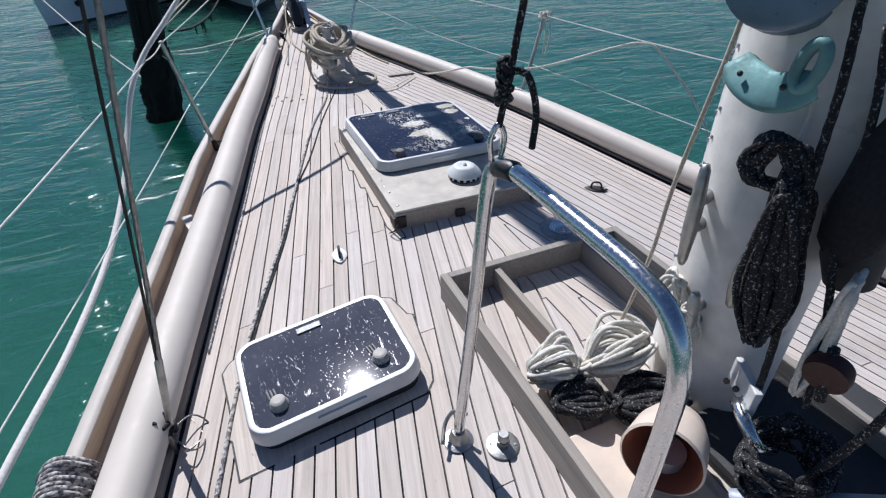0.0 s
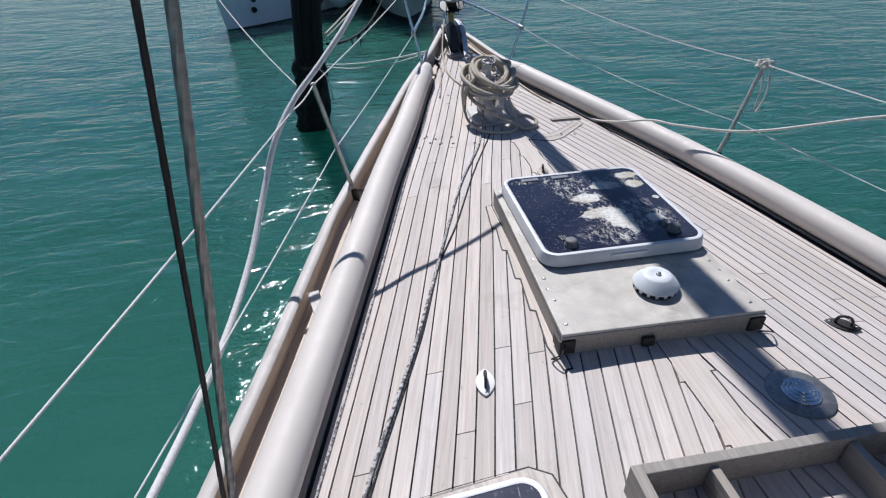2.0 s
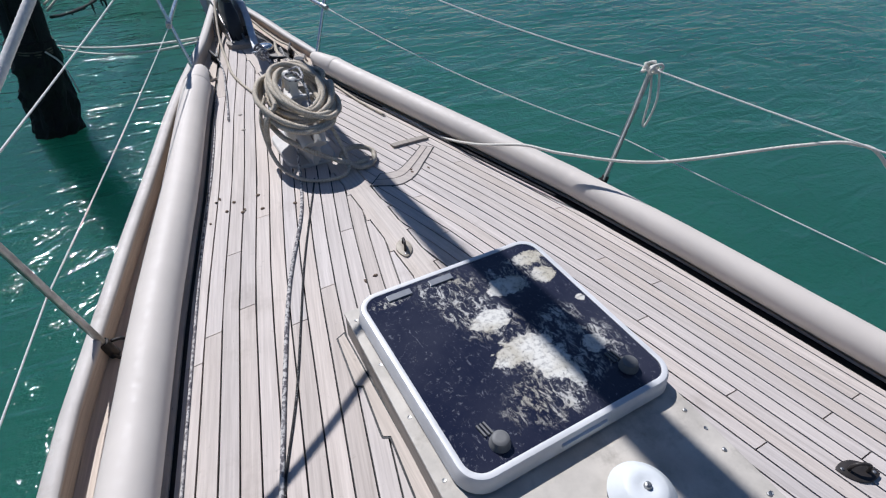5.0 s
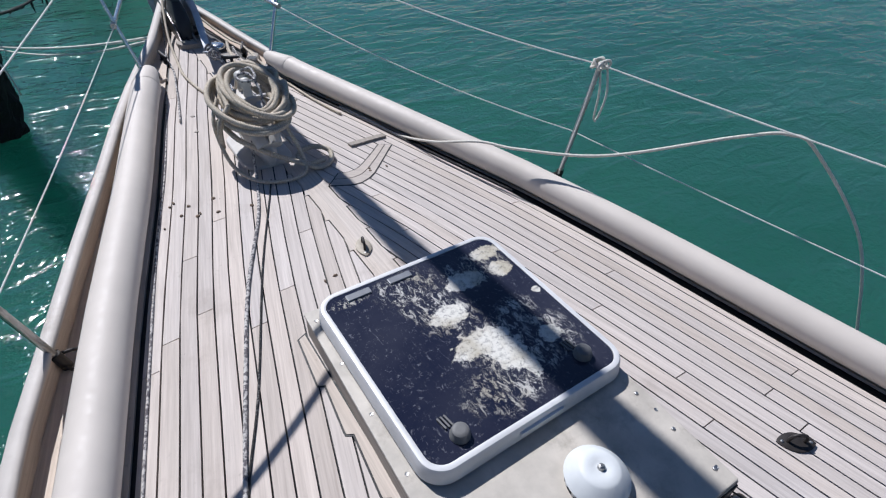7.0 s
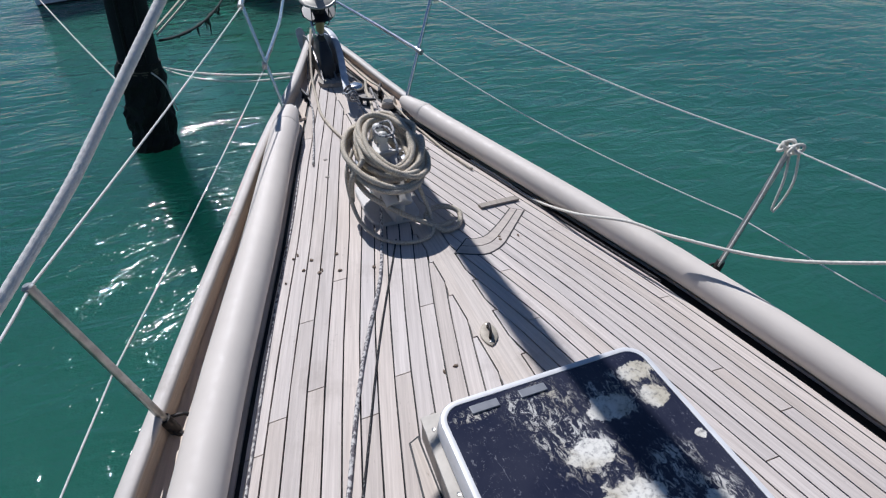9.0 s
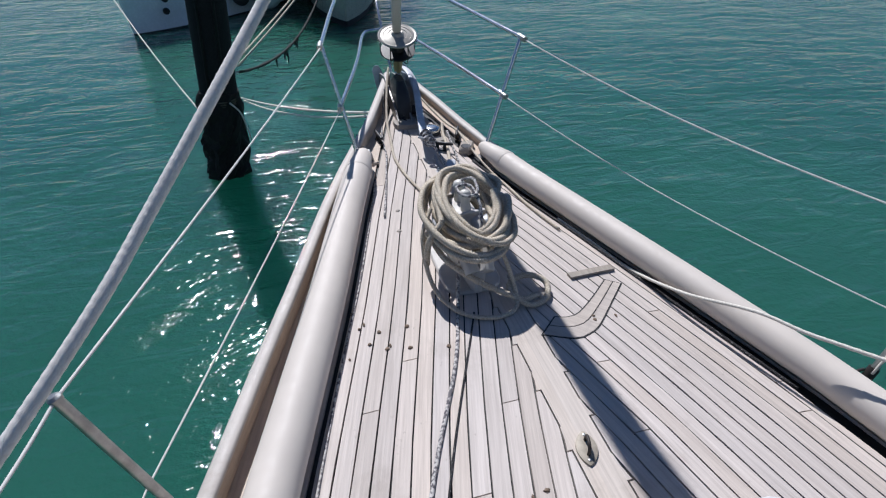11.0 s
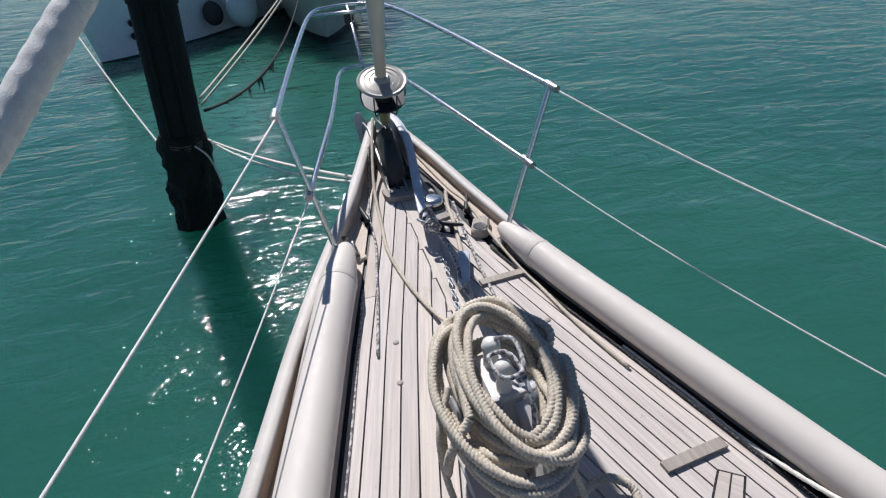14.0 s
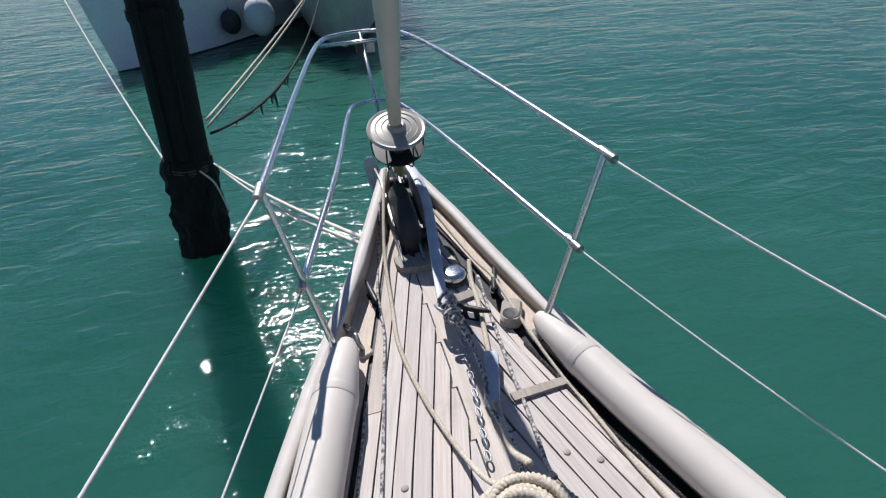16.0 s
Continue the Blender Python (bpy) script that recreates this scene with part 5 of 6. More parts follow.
# ---- bow ----
fd = thing("furling_drum", label="pale furling drum in a wire cage on the forestay", category="furling drum")
axm = tilted(rake)
o = Vector((0.005, 6.66, 0.34))
bm = bmesh.new()
lathe(bm, [(0.03, 0.245), (0.125, 0.228), (0.138, 0.232), (0.14, 0.24), (0.132, 0.246), (0.12, 0.242), (0.10, 0.248), (0.096, 0.244), (0.07, 0.250), (0.066, 0.246), (0.045, 0.252), (0.034, 0.27)], o, 44, axm)
part("upper_plate", bm, plain("pewter", (0.40, 0.38, 0.34), 0.5, 0.4, spread=0.2, scale=14, dirt=(0.25, 0.23, 0.20)), fd, "pale ribbed plate", smooth=True, auto=30)
bm = bmesh.new()
lathe(bm, [(0.05, 0.12), (0.055, 0.22)], o, 28, axm)
part("line_barrel", bm, M_DARKFLECK, fd, smooth=True)
bm = bmesh.new()
lathe(bm, [(0.03, 0.10), (0.125, 0.115), (0.125, 0.122), (0.04, 0.125)], o, 40, axm)
part("lower_plate", bm, M_BLACK, fd, smooth=True, auto=30)
for i in range(6):
    a = 2 * math.pi * i / 6
    bm = bmesh.new()
    tube_mesh(bm, smooth_line([o + axm @ Vector((r_ * math.cos(a), r_ * math.sin(a), h_)) for r_, h_ in ((0.04, 0.06), (0.10, 0.07), (0.122, 0.10), (0.124, 0.22), (0.118, 0.235))], 0.02), 0.004, 6)
    part("cage_wire", bm, M_BLACK, fd, smooth=True)
bm = bmesh.new()
tube_mesh(bm, [o - rake * 0.06, o + rake * 0.02, o + rake * 0.10], [0.028, 0.036, 0.036], 18)
part("swivel", bm, plain("yellowed_metal", (0.36, 0.32, 0.16), 0.5, 0.3), fd, "yellowed swivel", smooth=True, auto=40)
for s in (-1, 1):
    bm = bmesh.new()
    tube_mesh(bm, [o + Vector((s * 0.018, -0.015, -0.10)), o + Vector((s * 0.018, 0.03, 0.0))], 0.007, 8)
    part("toggle", bm, M_STEEL, fd, smooth=True)

br = thing("bow_roller", label="dark double bow roller with steel cheeks", category="bow roller")
for x in (-0.09, 0.005, 0.085):
    bm = bmesh.new()
    sec = [(6.18, 0.045), (6.18, 0.08), (6.45, 0.17), (6.72, 0.24), (6.98, 0.19), (7.04, 0.10), (6.98, 0.04), (6.5, 0.03)]
    loft(bm, [[(x + d, y, z) for y, z in sec] for d in (-0.005, 0.005)])
    part("cheek", bm, M_WIRE if x < 0.05 else M_BLUEGREY, br, auto=30)
for y in (6.35, 6.92):
    bm = bmesh.new()
    tube_mesh(bm, [(-0.08, y, 0.10), (-0.05, y, 0.10), (-0.02, y, 0.10), (0.0, y, 0.10), (0.05, y, 0.10), (0.08, y, 0.10)], [0.045, 0.034, 0.045, 0.045, 0.034, 0.045], 18)
    part("roller", bm, M_BLACK, br, smooth=True, auto=50)
bm = bmesh.new()
loft(bm, [[(x - 0.03, y + 6.46, z) for x, y in rounded_rect(w, h, 0.03, 5)] for w, h, z in ((0.11, 0.40, 0.03), (0.11, 0.38, 0.14), (0.09, 0.28, 0.24), (0.06, 0.16, 0.30))])
part("chain_pipe", bm, M_BLACK, br, "black fairing over the roller", smooth=True, auto=40)
bm = bmesh.new()
box(bm, (0.0, 6.5, 0.028), (0.20, 0.7, 0.012), 0, 0.003)
part("channel_floor", bm, M_WIRE, br)
bm = bmesh.new()
loft(bm, [[(x, y, z) for x, y in ((-0.125, 6.20), (-0.11, 6.155), (-0.04, 6.135), (0.03, 6.135), (0.05, 6.19), (0.05, 6.25), (-0.125, 6.25))] for z in (0.03, 0.068, 0.072)])
part("foot_block", bm, M_GREY, br, "dark worn timber block")

an = thing("anchor", label="galvanised anchor stowed in the bow roller", category="anchor")
M_SHANK = plain("chalky_galvanising", (0.50, 0.52, 0.56), 0.55, 0.1, spread=0.2, scale=16, bump=0.3, dirt=(0.36, 0.33, 0.29))
part("shank", flat_band([(0.045, 6.95, 0.25), (0.07, 6.70, 0.285), (0.085, 6.50, 0.255), (0.078, 6.35, 0.19), (0.035, 6.05, 0.135), (-0.012, 5.76, 0.115)], 0.052, 0.020, (0.15, -0.25, 1.0)), M_SHANK, an, "pale flat shank", smooth=True, auto=50)
bm = bmesh.new()
tube_mesh(bm, smooth_line([(-0.035, 5.80, 0.12), (-0.03, 5.755, 0.135), (-0.01, 5.735, 0.138), (0.012, 5.75, 0.135), (0.018, 5.80, 0.12)], 0.008), 0.007, 10)
part("shackle", bm, M_GALV, an, "worn shackle", smooth=True)
for s in (-1, 1):
    blade = [(s * 0.144, 7.02, 0.195), (s * 0.135, 7.03, 0.222), (s * 0.112, 7.03, 0.238), (s * 0.088, 7.03, 0.232), (s * 0.060, 7.02, 0.17), (s * 0.045, 7.0, 0.11), (s * 0.060, 6.98, -0.05), (s * 0.105, 6.98, -0.03)]
    bm = bmesh.new()
    loft(bm, [blade, [(x, y + 0.014, z) for x, y, z in blade]])
    part("fluke", bm, M_SHANK, an, "pale broad fluke", auto=40)

# pale cover over the chain, ahead of the windlass
bm = bmesh.new()
box(bm, on_deck(0.078, 5.45, 0.03), (0.055, 0.22, 0.05), -18, 0.012, 3)
tagged(part("chain_cover", bm, M_SHANK, smooth=True, auto=40), "pale painted cover beside the anchor line", "chain cover")
rr = random.Random(2)
ch = thing("anchor_line", label="flecked rope and chain lashed to the anchor shank", category="rope")
bm = bmesh.new()
pts = [Vector((0.01 + 0.03 * math.cos(i * 0.9), 5.82 - i * 0.007, 0.135 + 0.028 * math.sin(i * 0.9))) for i in range(24)]
pts += [Vector(p) for p in ((0.045, 5.60, 0.09), (0.05, 5.45, 0.06), (0.03, 5.32, 0.05), (0.05, 5.20, 0.05), (0.03, 5.05, 0.10), (0.0, 4.95, 0.2))]
tube_mesh(bm, smooth_line(pts, 0.012), 0.0085, 8, lobes=3, pitch=0.024)
part("wrapping", bm, M_FLECK, ch, smooth=True)
for k in range(14):
    bm = bmesh.new()
    c = Vector((0.045 - 0.006 * k, 5.70 - 0.075 * k * 0.55, deck_z(0, 5.6) + 0.012))
    lk = [c + Vector(((0.009 * math.sin(a) if k % 2 else 0.002), 0.02 * math.cos(a), (0.002 if k % 2 else 0.009 * math.sin(a)))) for a in [2 * math.pi * j / 10 for j in range(10)]]
    tube_mesh(bm, lk, 0.0035, 6, closed=True)
    part("chain_link", bm, M_GALV, ch, smooth=True)

cap = thing("deck_filler", on_deck(0.105, 6.045, 0.0), label="polished round cap on a dark ring by the bow", category="deck cap")
bm = bmesh.new()
lathe(bm, [(0.062, 0.0), (0.062, 0.018), (0.056, 0.022)], (0, 0, 0), 30)
part("ring", bm, M_RUBBER, cap, smooth=True, auto=40)
bm = bmesh.new()
lathe(bm, [(0.055, 0.020), (0.056, 0.038), (0.050, 0.048), (0.030, 0.052), (0.01, 0.053)], (0, 0, 0), 30)
part("lid", bm, M_STEEL, cap, "polished lid", smooth=True, auto=50)


def horn_cleat(x, y, rz, mat, label):
    e = thing("deck_cleat", on_deck(x, y), rz, label=label, category="cleat", group="cleats on the foredeck")
    bm = bmesh.new()
    tube_mesh(bm, [(0, -0.085, 0.048), (0, -0.07, 0.05), (0, -0.025, 0.045), (0, 0.025, 0.045), (0, 0.07, 0.05), (0, 0.085, 0.048)], [0.005, 0.009, 0.013, 0.013, 0.009, 0.005], 10)
    part("horns", bm, mat, e, smooth=True)
    for s in (-1, 1):
        bm = bmesh.new()
        tube_mesh(bm, [(0, s * 0.028, 0.0), (0, s * 0.022, 0.045)], [0.014, 0.009], 10)
        part("leg", bm, mat, e, smooth=True)
    part("base", slab(0.035, 0.10, 0.015, [(0, 0), (0, 0.006)]), mat, e)
    return e


horn_cleat(-0.262, 6.02, 8, M_BLACK, "black cleat by the port bow rail")
horn_cleat(0.262, 5.95, -20, M_DARKMETAL, "dark iron cleat by the starboard bow rail")
horn_cleat(0.11, 5.80, 55, M_BLACK, "black fitting beside the anchor line")

for s, x, y in ((-1, -0.425, 5.67), (1, 0.335, 5.615)):
    bm = bmesh.new()
    lathe(bm, [(0.034, 0.0), (0.034, 0.01), (0.02, 0.02), (0.017, 0.05)], (x, y, 0.02), 20)
    part("foot", bm, M_WIRE, bow_rail, "dark worn foot", smooth=True, auto=40)
    for (fx, fy, fz) in (((0.567, 5.815, 0.717), (0.50, 5.745, 0.39)) if s < 0 else ((0.567, 5.70, 0.712), (0.455, 5.66, 0.40))):
        bm = bmesh.new()
        p = Vector((s * fx, fy, fz))
        tube_mesh(bm, [p + Vector((s * 0.01, -0.045, -0.005)), p + Vector((0, 0.035, 0.0))], 0.0165, 14)
        part("tee_fitting", bm, M_DULL, bow_rail, smooth=True, auto=40)
bm = bmesh.new()
tube_mesh(bm, [(-0.262, 7.50, 0.755), (0.262, 7.50, 0.755)], 0.011, 12)
part("cross_bar", bm, M_STEEL, bow_rail, smooth=True)
bm = bmesh.new()
tube_mesh(bm, [(0.0, 7.72, 0.76), (0.02, 7.45, 0.41), (0.02, 7.02, 0.10)], 0.011, 12)
part("stem_post", bm, M_STEEL, bow_rail, smooth=True)
lamp = thing("bow_lamp", (0.0, 7.53, 0.715), label="small dark navigation lamp under the bow rail", category="lamp")
for dx in (-0.03, 0.035):
    bm = bmesh.new()
    box(bm, (dx, 0, 0), (0.045, 0.04, 0.06), 0, 0.006)
    part("housing", bm, M_BLACK if dx < 0 else M_DULL, lamp)

# wooden fairlead block and dark hole at the starboard bow
fl = thing("fairlead", on_deck(0.27, 5.76, 0.0), -25, label="worn wooden fairlead block with a dark mouth", category="fairlead")
part("block", slab(0.085, 0.15, 0.03, [(0, 0), (0, 0.03), (0.01, 0.042)]), M_GREY, fl)
bm = bmesh.new()
lathe(bm, [(0.034, 0.0425), (0.032, 0.0445), (0.020, 0.0435)], (0, -0.03, 0), 20)
part("mouth", bm, M_BLACK, fl)
fl = thing("fairlead", on_deck(-0.365, 5.80, 0.0), 20, label="pale metal fairlead beside the port bow rail", category="fairlead")
part("plate", slab(0.06, 0.20, 0.02, [(0, 0), (0, 0.01), (0.004, 0.014)]), M_COVER, fl)
for dy in (-0.06, 0.06):
    bm = bmesh.new()
    tube_mesh(bm, smooth_line([(0, dy, 0.01), (-0.01, dy, 0.05), (-0.005, dy * 0.4, 0.07)], 0.01), 0.010, 10)
    part("horn", bm, M_DULL, fl, smooth=True)

# bow ropes
rope("bow_rope", [(-0.06, 6.72, 0.30), (-0.105, 6.55, 0.22), (-0.165, 6.25, 0.09), on_deck(-0.19, 5.95, 0.01), on_deck(-0.205, 5.72, 0.01), on_deck(-0.17, 5.45, 0.01), on_deck(-0.11, 5.20, 0.03), (-0.07, 5.02, 0.12), (-0.05, 4.92, 0.30)], 0.0085, M_ROPE, "weathered rope led from bow to windlass", lobes=3, step=0.012, pitch=0.03)
rope("bow_rope", [(-0.12, 6.60, 0.20), (-0.19, 6.30, 0.06), on_deck(-0.235, 6.05, 0.012), on_deck(-0.25, 5.80, 0.01), on_deck(-0.285, 5.60, 0.01), on_deck(-0.33, 5.35, 0.01), on_deck(-0.38, 5.1, 0.01)], 0.006, M_FLECK, "thin flecked line led aft from the bow", step=0.03)
rope("bow_rope", [on_deck(0.20, 6.12, 0.03), on_deck(0.175, 6.0, 0.012), on_deck(0.16, 5.85, 0.012), on_deck(0.12, 5.62, 0.012), on_deck(0.075, 5.42, 0.02), (0.03, 5.15, 0.08), (0.01, 4.96, 0.26)], 0.0105, M_ROPE, "thick cream rope led from cleat to windlass", lobes=3, step=0.004, pitch=0.0145)
rope("bow_rope", [on_deck(0.21, 6.02, 0.02), on_deck(0.19, 5.80, 0.01), on_deck(0.165, 5.50, 0.01), on_deck(0.15, 5.25, 0.012), (0.11, 5.05, 0.08), (0.07, 4.93, 0.22)], 0.0075, M_FLECK, "flecked line led from cleat to windlass", step=0.02)
rope("bow_rope", [(0.10, 6.62, 0.16), (0.17, 6.35, 0.10), (0.225, 6.12, 0.07), on_deck(0.262, 5.95, 0.05), on_deck(0.29, 5.70, 0.03), on_deck(0.325, 5.45, 0.012), on_deck(0.36, 5.25, 0.01), on_deck(0.40, 5.0, 0.01), on_deck(0.46, 4.75, 0.01)], 0.0075, M_ROPE, "cream line led aft along the starboard edge", step=0.02, lobes=3)
rope("dark_bow_line", [(-0.03, 6.55, 0.30), (-0.02, 6.40, 0.16), (-0.05, 6.30, 0.10), (-0.03, 6.22, 0.06), on_deck(0.0, 6.16, 0.01)], 0.012, M_DARKFLECK, "dark line bunched in the bow roller", step=0.02)

# ---- weed, lines and lamp collar on the pile ----
PX, PY = -1.72, 10.2
M_OLDROPE = plain("weedy_rope", (0.10, 0.09, 0.06), 0.9, spread=0.5, scale=20, bump=0.5)
M_WEED = plain("wet_weed", (0.006, 0.006, 0.004), 0.85, spread=0.5, scale=30, bump=0.8)
rr = random.Random(31)
bm = bmesh.new()
rings = []
for i in range(26):
    z = WATER - 0.5 + i * 0.067
    k = 40
    f = min(1.0, (26 - i) / 4)
    rings.append([(PX + (0.237 + f * (0.045 + 0.075 * noise.noise(Vector((math.cos(2 * math.pi * j / k) * 2.4, math.sin(2 * math.pi * j / k) * 2.4, z * 6))))) * math.cos(2 * math.pi * j / k), PY + (0.237 + f * (0.045 + 0.075 * noise.noise(Vector((math.cos(2 * math.pi * j / k) * 2.4, math.sin(2 * math.pi * j / k) * 2.4, z * 6 + 9))))) * math.sin(2 * math.pi * j / k), z) for j in range(k)])
loft(bm, rings)
for v in bm.verts:
    v.co += Vector((rr.uniform(-0.012, 0.012), rr.uniform(-0.012, 0.012), rr.uniform(-0.01, 0.01)))
part("weed_growth", bm, M_WEED, pile, "ragged black weed and shells")
bm = bmesh.new()
for q in range(3):
    pts = [(PX + 0.25 * math.cos(2 * math.pi * j / 30), PY + 0.25 * math.sin(2 * math.pi * j / 30), -0.93 + 0.03 * q + 0.05 * math.sin(2 * math.pi * j / 30)) for j in range(30)]
    tube_mesh(bm, pts, 0.010, 8, closed=True)
part("rope_turns", bm, M_OLDROPE, pile, "old rope turns", smooth=True)
bm = bmesh.new()
lathe(bm, [(0.24, 0.55), (0.25, 0.56), (0.25, 0.66), (0.24, 0.67)], (PX, PY, 0), 30)
part("collar", bm, M_TAR, pile, "dull metal collar", smooth=True, auto=40)
bm = bmesh.new()
box(bm, (PX + 0.05, PY - 0.25, 0.66), (0.16, 0.05, 0.10), 10, 0.015)
part("bracket", bm, M_TAR, pile, "grey bracket")
for dx in (-0.09, 0.10):
    bm = bmesh.new()
    tube_mesh(bm, [(PX + dx, PY - 0.225, -0.8), (PX + dx, PY - 0.225, 2.0)], 0.018, 8)
    part("batten", bm, M_TAR, pile, smooth=True)

for i, (a, b, r, drop, lab) in enumerate((((PX + 0.2, PY - 0.16, -0.90), (-0.21, 6.42, 0.075), 0.011, 0.05, "pale mooring line from bow to pile"), ((PX + 0.22, PY - 0.12, -0.95), (-0.225, 6.38, 0.07), 0.010, 0.09, "pale mooring line from bow to pile"))):
    bm = bmesh.new()
    tube_mesh(bm, sag(a, b, drop, 120), r, 8, lobes=3, pitch=0.04)
    tagged(part("mooring_line", bm, M_WROPE, smooth=True), lab, "mooring line", "mooring lines")
rope("rope_end", [(PX + 0.05, PY - 0.25, -0.92), (PX + 0.16, PY - 0.28, -1.05), (PX + 0.20, PY - 0.27, -1.25), (PX + 0.22, PY - 0.27, -1.45)], 0.011, M_WROPE, "loose pale rope end hanging from the pile")
for dz, drop in ((0.0, 0.10), (0.07, 0.06)):
    bm = bmesh.new()
    tube_mesh(bm, sag((PX + 0.23, PY - 0.05, -0.52 + dz), (0.50, 18.5, 0.05), drop, 60), 0.014, 8)
    tagged(part("mooring_line", bm, M_ROPE, smooth=True), "old cream mooring line from pile to neighbour boat", "mooring line", "mooring lines")
bm = bmesh.new()
rr = random.Random(17)
pts = sag((PX + 0.24, PY - 0.04, -0.60), (0.45, 18.55, -0.1), 0.62, 80)
tube_mesh(bm, pts, [0.018 + 0.03 * max(0, noise.noise(p * 2.2)) for p in pts], 8)
for i in sorted(rr.sample(range(6, 52), 17)):
    p = pts[i]
    q = p + Vector((rr.uniform(-0.04, 0.04), rr.uniform(-0.04, 0.04), -0.04 - 0.34 * rr.random() ** 2.5))
    tube_mesh(bm, [p, p.lerp(q, 0.5) + Vector((rr.uniform(-0.02, 0.02), 0, 0)), q], [0.02, 0.014, 0.004], 6)
tagged(part("weedy_line", bm, M_WEED, smooth=True), "sagging old line hung with black weed", "mooring line", "mooring lines")

# ---- neighbour boats ----


def neighbour(stem, heading, length, beam, high, hull_mat, stripe_mat, label, rake_x, flare=0.35, boot=0.16):
    e = thing("moored_boat", (stem[0], stem[1], WATER), heading, label=label, category="boat", group="moored boats")
    # built with the bow at the origin, the hull running back along +y
    st = [0.0, 0.03, 0.08, 0.16, 0.3, 0.5, 0.75, 1.0]
    wid = [0.02, 0.16, 0.34, 0.56, 0.82, 1.0, 1.0, 0.9]

    def ring_at(u, w, z0, z1, off=0.0):
        out_ = []
        for s in (-1, 1):
            for k in range(7):
                h = k / 6
                if s > 0:
                    h = 1 - h
                z = z0 + (z1 - z0) * h
                hh = (z + 0.3) / (high + 0.3)
                fx = beam / 2 * w * (1 - flare + flare * hh) + off
                out_.append((s * -fx, u * length - rake_x * hh * (1 - u), z))
        return out_
    for nm, z0, z1, mat, off in (("topside", boot, high, hull_mat, 0.0), ("boot_stripe", -0.3, boot, stripe_mat, 0.002)):
        bm = bmesh.new()
        loft(bm, [ring_at(u, w, z0, z1, off) for u, w in zip(st, wid)])
        part(nm, bm, mat, e, smooth=True, auto=55)
    bm = bmesh.new()
    for s in (-1, 1):
        tube_mesh(bm, smooth_line([(s * beam / 2 * w, u * length - rake_x * (1 - u), high - 0.08) for u, w in zip(st, wid)], 0.3), 0.04, 10)
    part("rubbing_strake", bm, M_RUBBER, e, smooth=True)
    return e


M_HULLW = plain("white_gelcoat", (0.88, 0.90, 0.93), 0.25, spread=0.05, scale=2)
M_HULLC = plain("cream_gelcoat_hull", (0.50, 0.52, 0.42), 0.3, spread=0.1, scale=2, dirt=(0.3, 0.3, 0.22))
M_FOUL = plain("antifouling", (0.02, 0.022, 0.025), 0.6, spread=0.4, scale=3)
nb = neighbour((-4.9, 19.5), -34, 9.0, 3.2, 1.9, M_HULLW, M_FOUL, "white motor boat moored beyond the pile", 0.40, 0.30, 0.04)
for z in (0.52, 0.83):
    bm = bmesh.new()
    lathe(bm, [(0.085, -0.05), (0.085, 0.01), (0.07, 0.012), (0.05, 0.004)], (0.56 + 0.16 * z, 0.62, z), 20, tilted((1.0, -0.55, -0.25)))
    part("outlet", bm, M_BLACK, nb, "round dark outlet", smooth=True, auto=40)
neighbour((0.72, 18.9), -4, 10.0, 4.4, 2.2, M_HULLC, M_FOUL, "weathered cream boat moored bow-on", 0.5, 0.55)
for c, r, mat, lb in (((-2.15, 21.0, -1.35), 0.27, M_RUBBER, "black fender hanging between the moored boats"), ((-1.35, 20.8, -1.25), 0.42, plain("pale_fender", (0.62, 0.66, 0.68), 0.4, spread=0.1), "pale round fender between the moored boats")):
    e = thing("fender", c, label=lb, category="fender", group="fenders")
    bm = bmesh.new()
    lathe(bm, [(r * math.cos(a), r * 1.2 * math.sin(a)) for a in [radians(-88 + 11 * i) for i in range(17)]] + [(0.03, r * 1.35)], (0, 0, 0), 24)
    part("body", bm, mat, e, smooth=True, auto=60)
    bm = bmesh.new()
    tube_mesh(bm, [(0, 0, r * 1.3), (-0.05, 0.2, r * 1.3 + 1.6)], 0.012, 6)
    part("lanyard", bm, M_LINE, e, smooth=True)
bm = bmesh.new()
tube_mesh(bm, sag((PX - 0.2, PY + 0.1, -1.5), (-5.35, 19.0, -0.05), 0.25, 50), 0.014, 8)
tagged(part("mooring_line", bm, M_WROPE, smooth=True), "pale mooring line from pile to white boat", "mooring line", "mooring lines")
# ---- planks, laid along the edges and let into a king plank ----
GAP, KING, EDGE = 0.0062, {-1: 0.045, 1: 0.070}, {-1: 0.090, 1: 0.075}


def inner(side, y, k):
    wide = float(np.interp(y, [2.0, 3.9], [0.0645, 0.0617])) if side < 0 else 0.0592
    return half(y, side) - EDGE[side] - k * wide


def where(f, lo=-2.5, hi=6.9):
    """Where f, which falls with y, passes through nought."""
    for _ in range(40):
        mid = (lo + hi) / 2
        lo, hi = (mid, hi) if f(mid) > 0 else (lo, mid)
    return lo


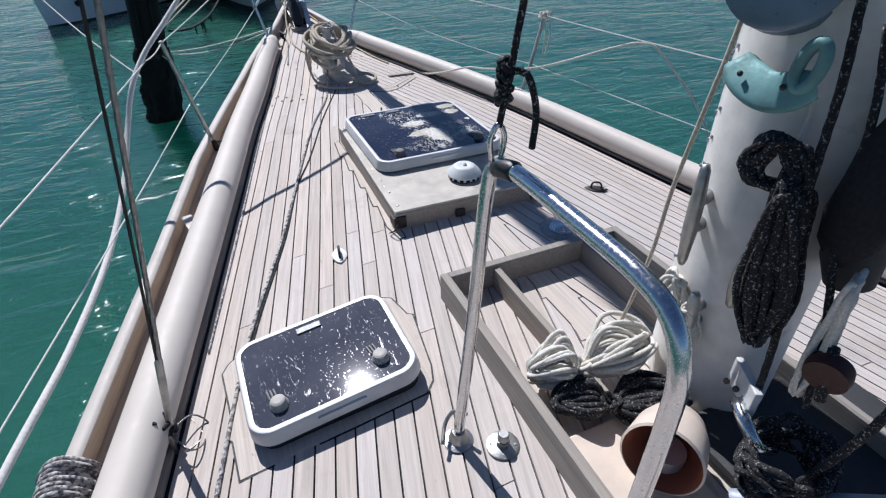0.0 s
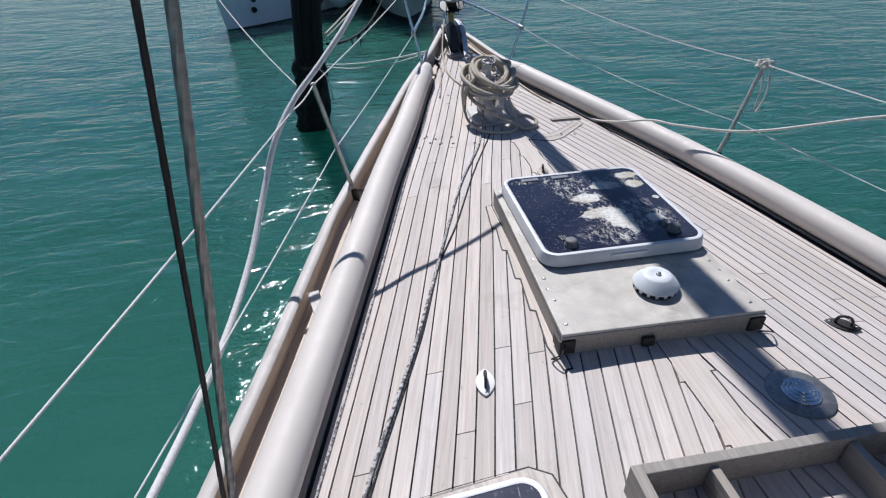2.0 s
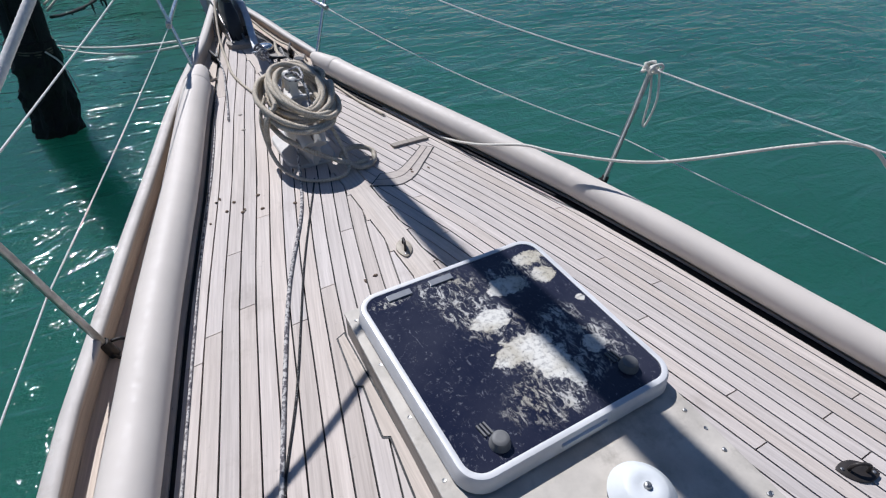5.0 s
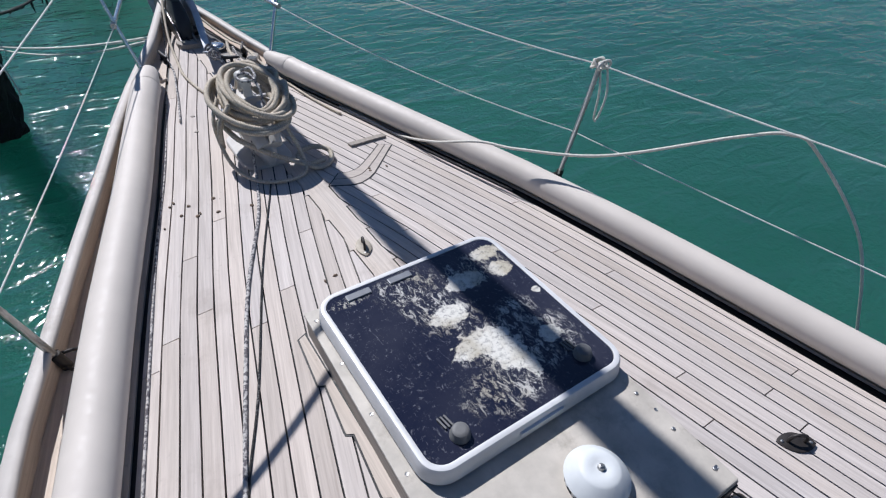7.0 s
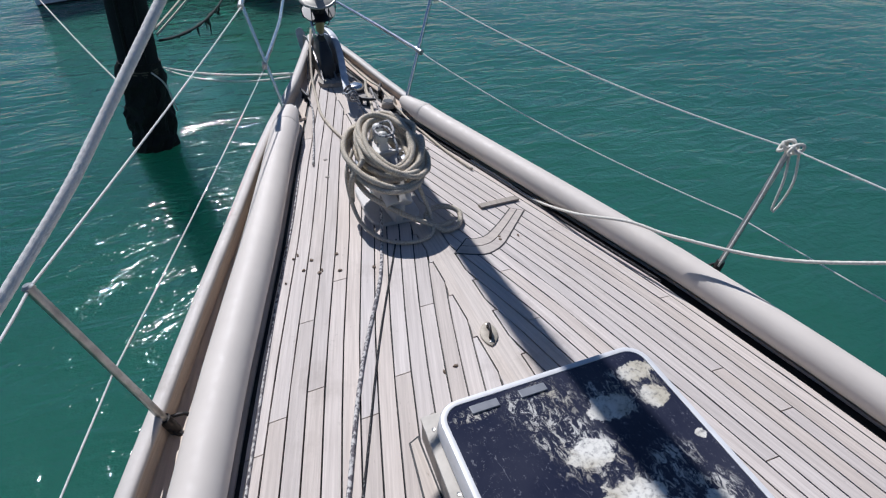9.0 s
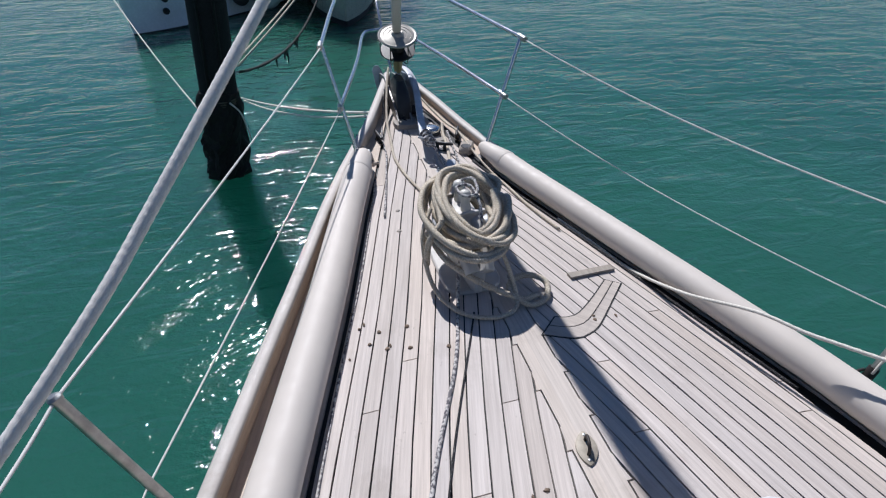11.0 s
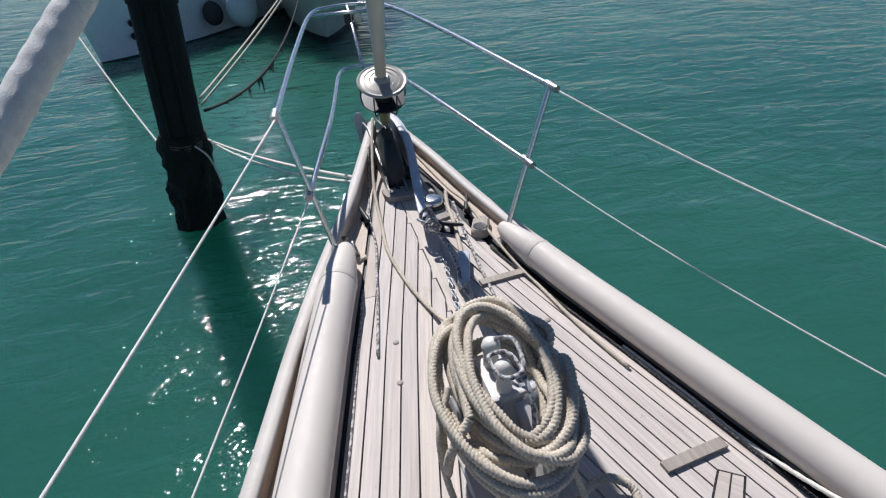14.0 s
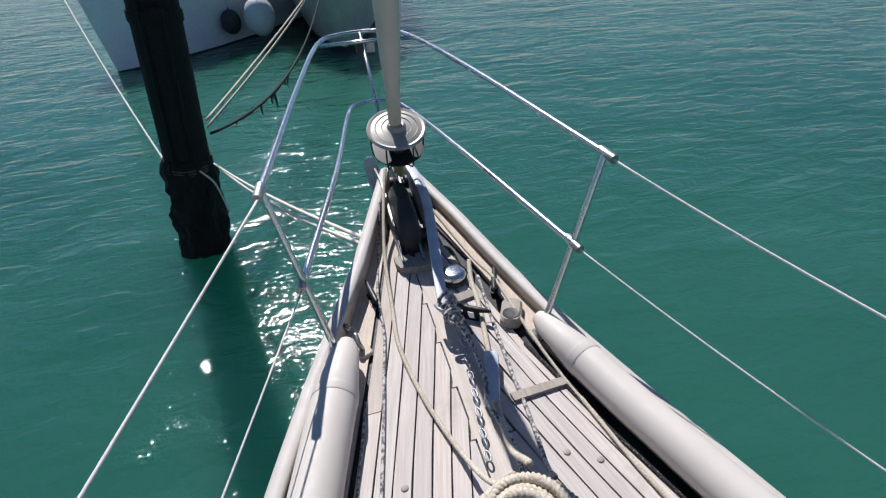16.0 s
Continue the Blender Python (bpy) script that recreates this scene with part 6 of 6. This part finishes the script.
def board_mesh(name, ys, fo, fi, side):
    """A board of the deck between two curves fo (outer) and fi (inner) at the stations ys."""
    vs, fs = [], []
    n = len(ys) - 1
    for y in ys:
        for x in (fo(y), fi(y)):
            x *= side
            z = deck_z(x, y)
            vs.append((x, y, z)), vs.append((x, y, z - 0.014))
    for i in range(n):
        a, b = 4 * i, 4 * i + 4
        fs += [(a, a + 2, b + 2, b), (a, b, b + 1, a + 1), (a + 2, a + 3, b + 3, b + 2)]
    fs += [(0, 1, 3, 2), (4 * n, 4 * n + 2, 4 * n + 3, 4 * n + 1)]
    me = bpy.data.meshes.new(name)
    me.from_pydata(vs, [], fs)
    return me


def stations(ya, yb, corner):
    n = max(1, int((yb - ya) / 0.3))
    return sorted([ya + (yb - ya) * i / n for i in range(n + 1)] + ([corner] if ya + 0.01 < corner < yb - 0.01 else []))


rng = random.Random(4)
for side in (-1, 1):
    mat = M_TEAK_P if side < 0 else M_TEAK_S
    for k in range(1, 60):
        K = KING[side]
        if inner(side, -2.5, k - 1) < K + 0.03:
            break
        meet = where(lambda q: inner(side, q, k) - K)
        blunt = min(6.5, where(lambda q: inner(side, q, k - 1) - K - 0.022))
        gone = min(6.5, where(lambda q: inner(side, q, k - 1) - K))
        y, cut = -2.5, rng.uniform(-1.6, 0.4)
        while y < blunt - 0.01:
            nxt = min(blunt, cut)
            if blunt - nxt < 0.35:
                nxt = blunt
            if nxt - y > 0.02:
                # outermost starboard plank narrowed: the black strip left stands for shade under the pipe
                fo = lambda q, k=k: inner(side, q, k - 1) - (GAP / 2 if k > 1 or side < 0 else 0.026)
                fi = lambda q, k=k: max(inner(side, q, k), K) + GAP / 2
                obj("plank", board_mesh("plank", stations(y + 0.002, nxt - 0.002, meet), fo, fi, side), mat, deck)
            y = nxt
            cut = nxt + rng.uniform(1.8, 3.6)
        # the tongue of the king plank that fills the notch past the blunt end
        if gone - blunt > 0.03:
            fo = lambda q, k=k: max(K, inner(side, q, k - 1) - GAP)
            obj("king_tongue", board_mesh("king_tongue", [blunt + 0.004, (blunt + gone) / 2, gone], fo, lambda q: K - GAP / 2, side), M_KING, deck)
    obj("king_plank", board_mesh("king_plank", stations(-2.5, 6.5, 0.0), lambda q: KING[side] - GAP / 2, lambda q: 0.0, side), M_KING, deck)
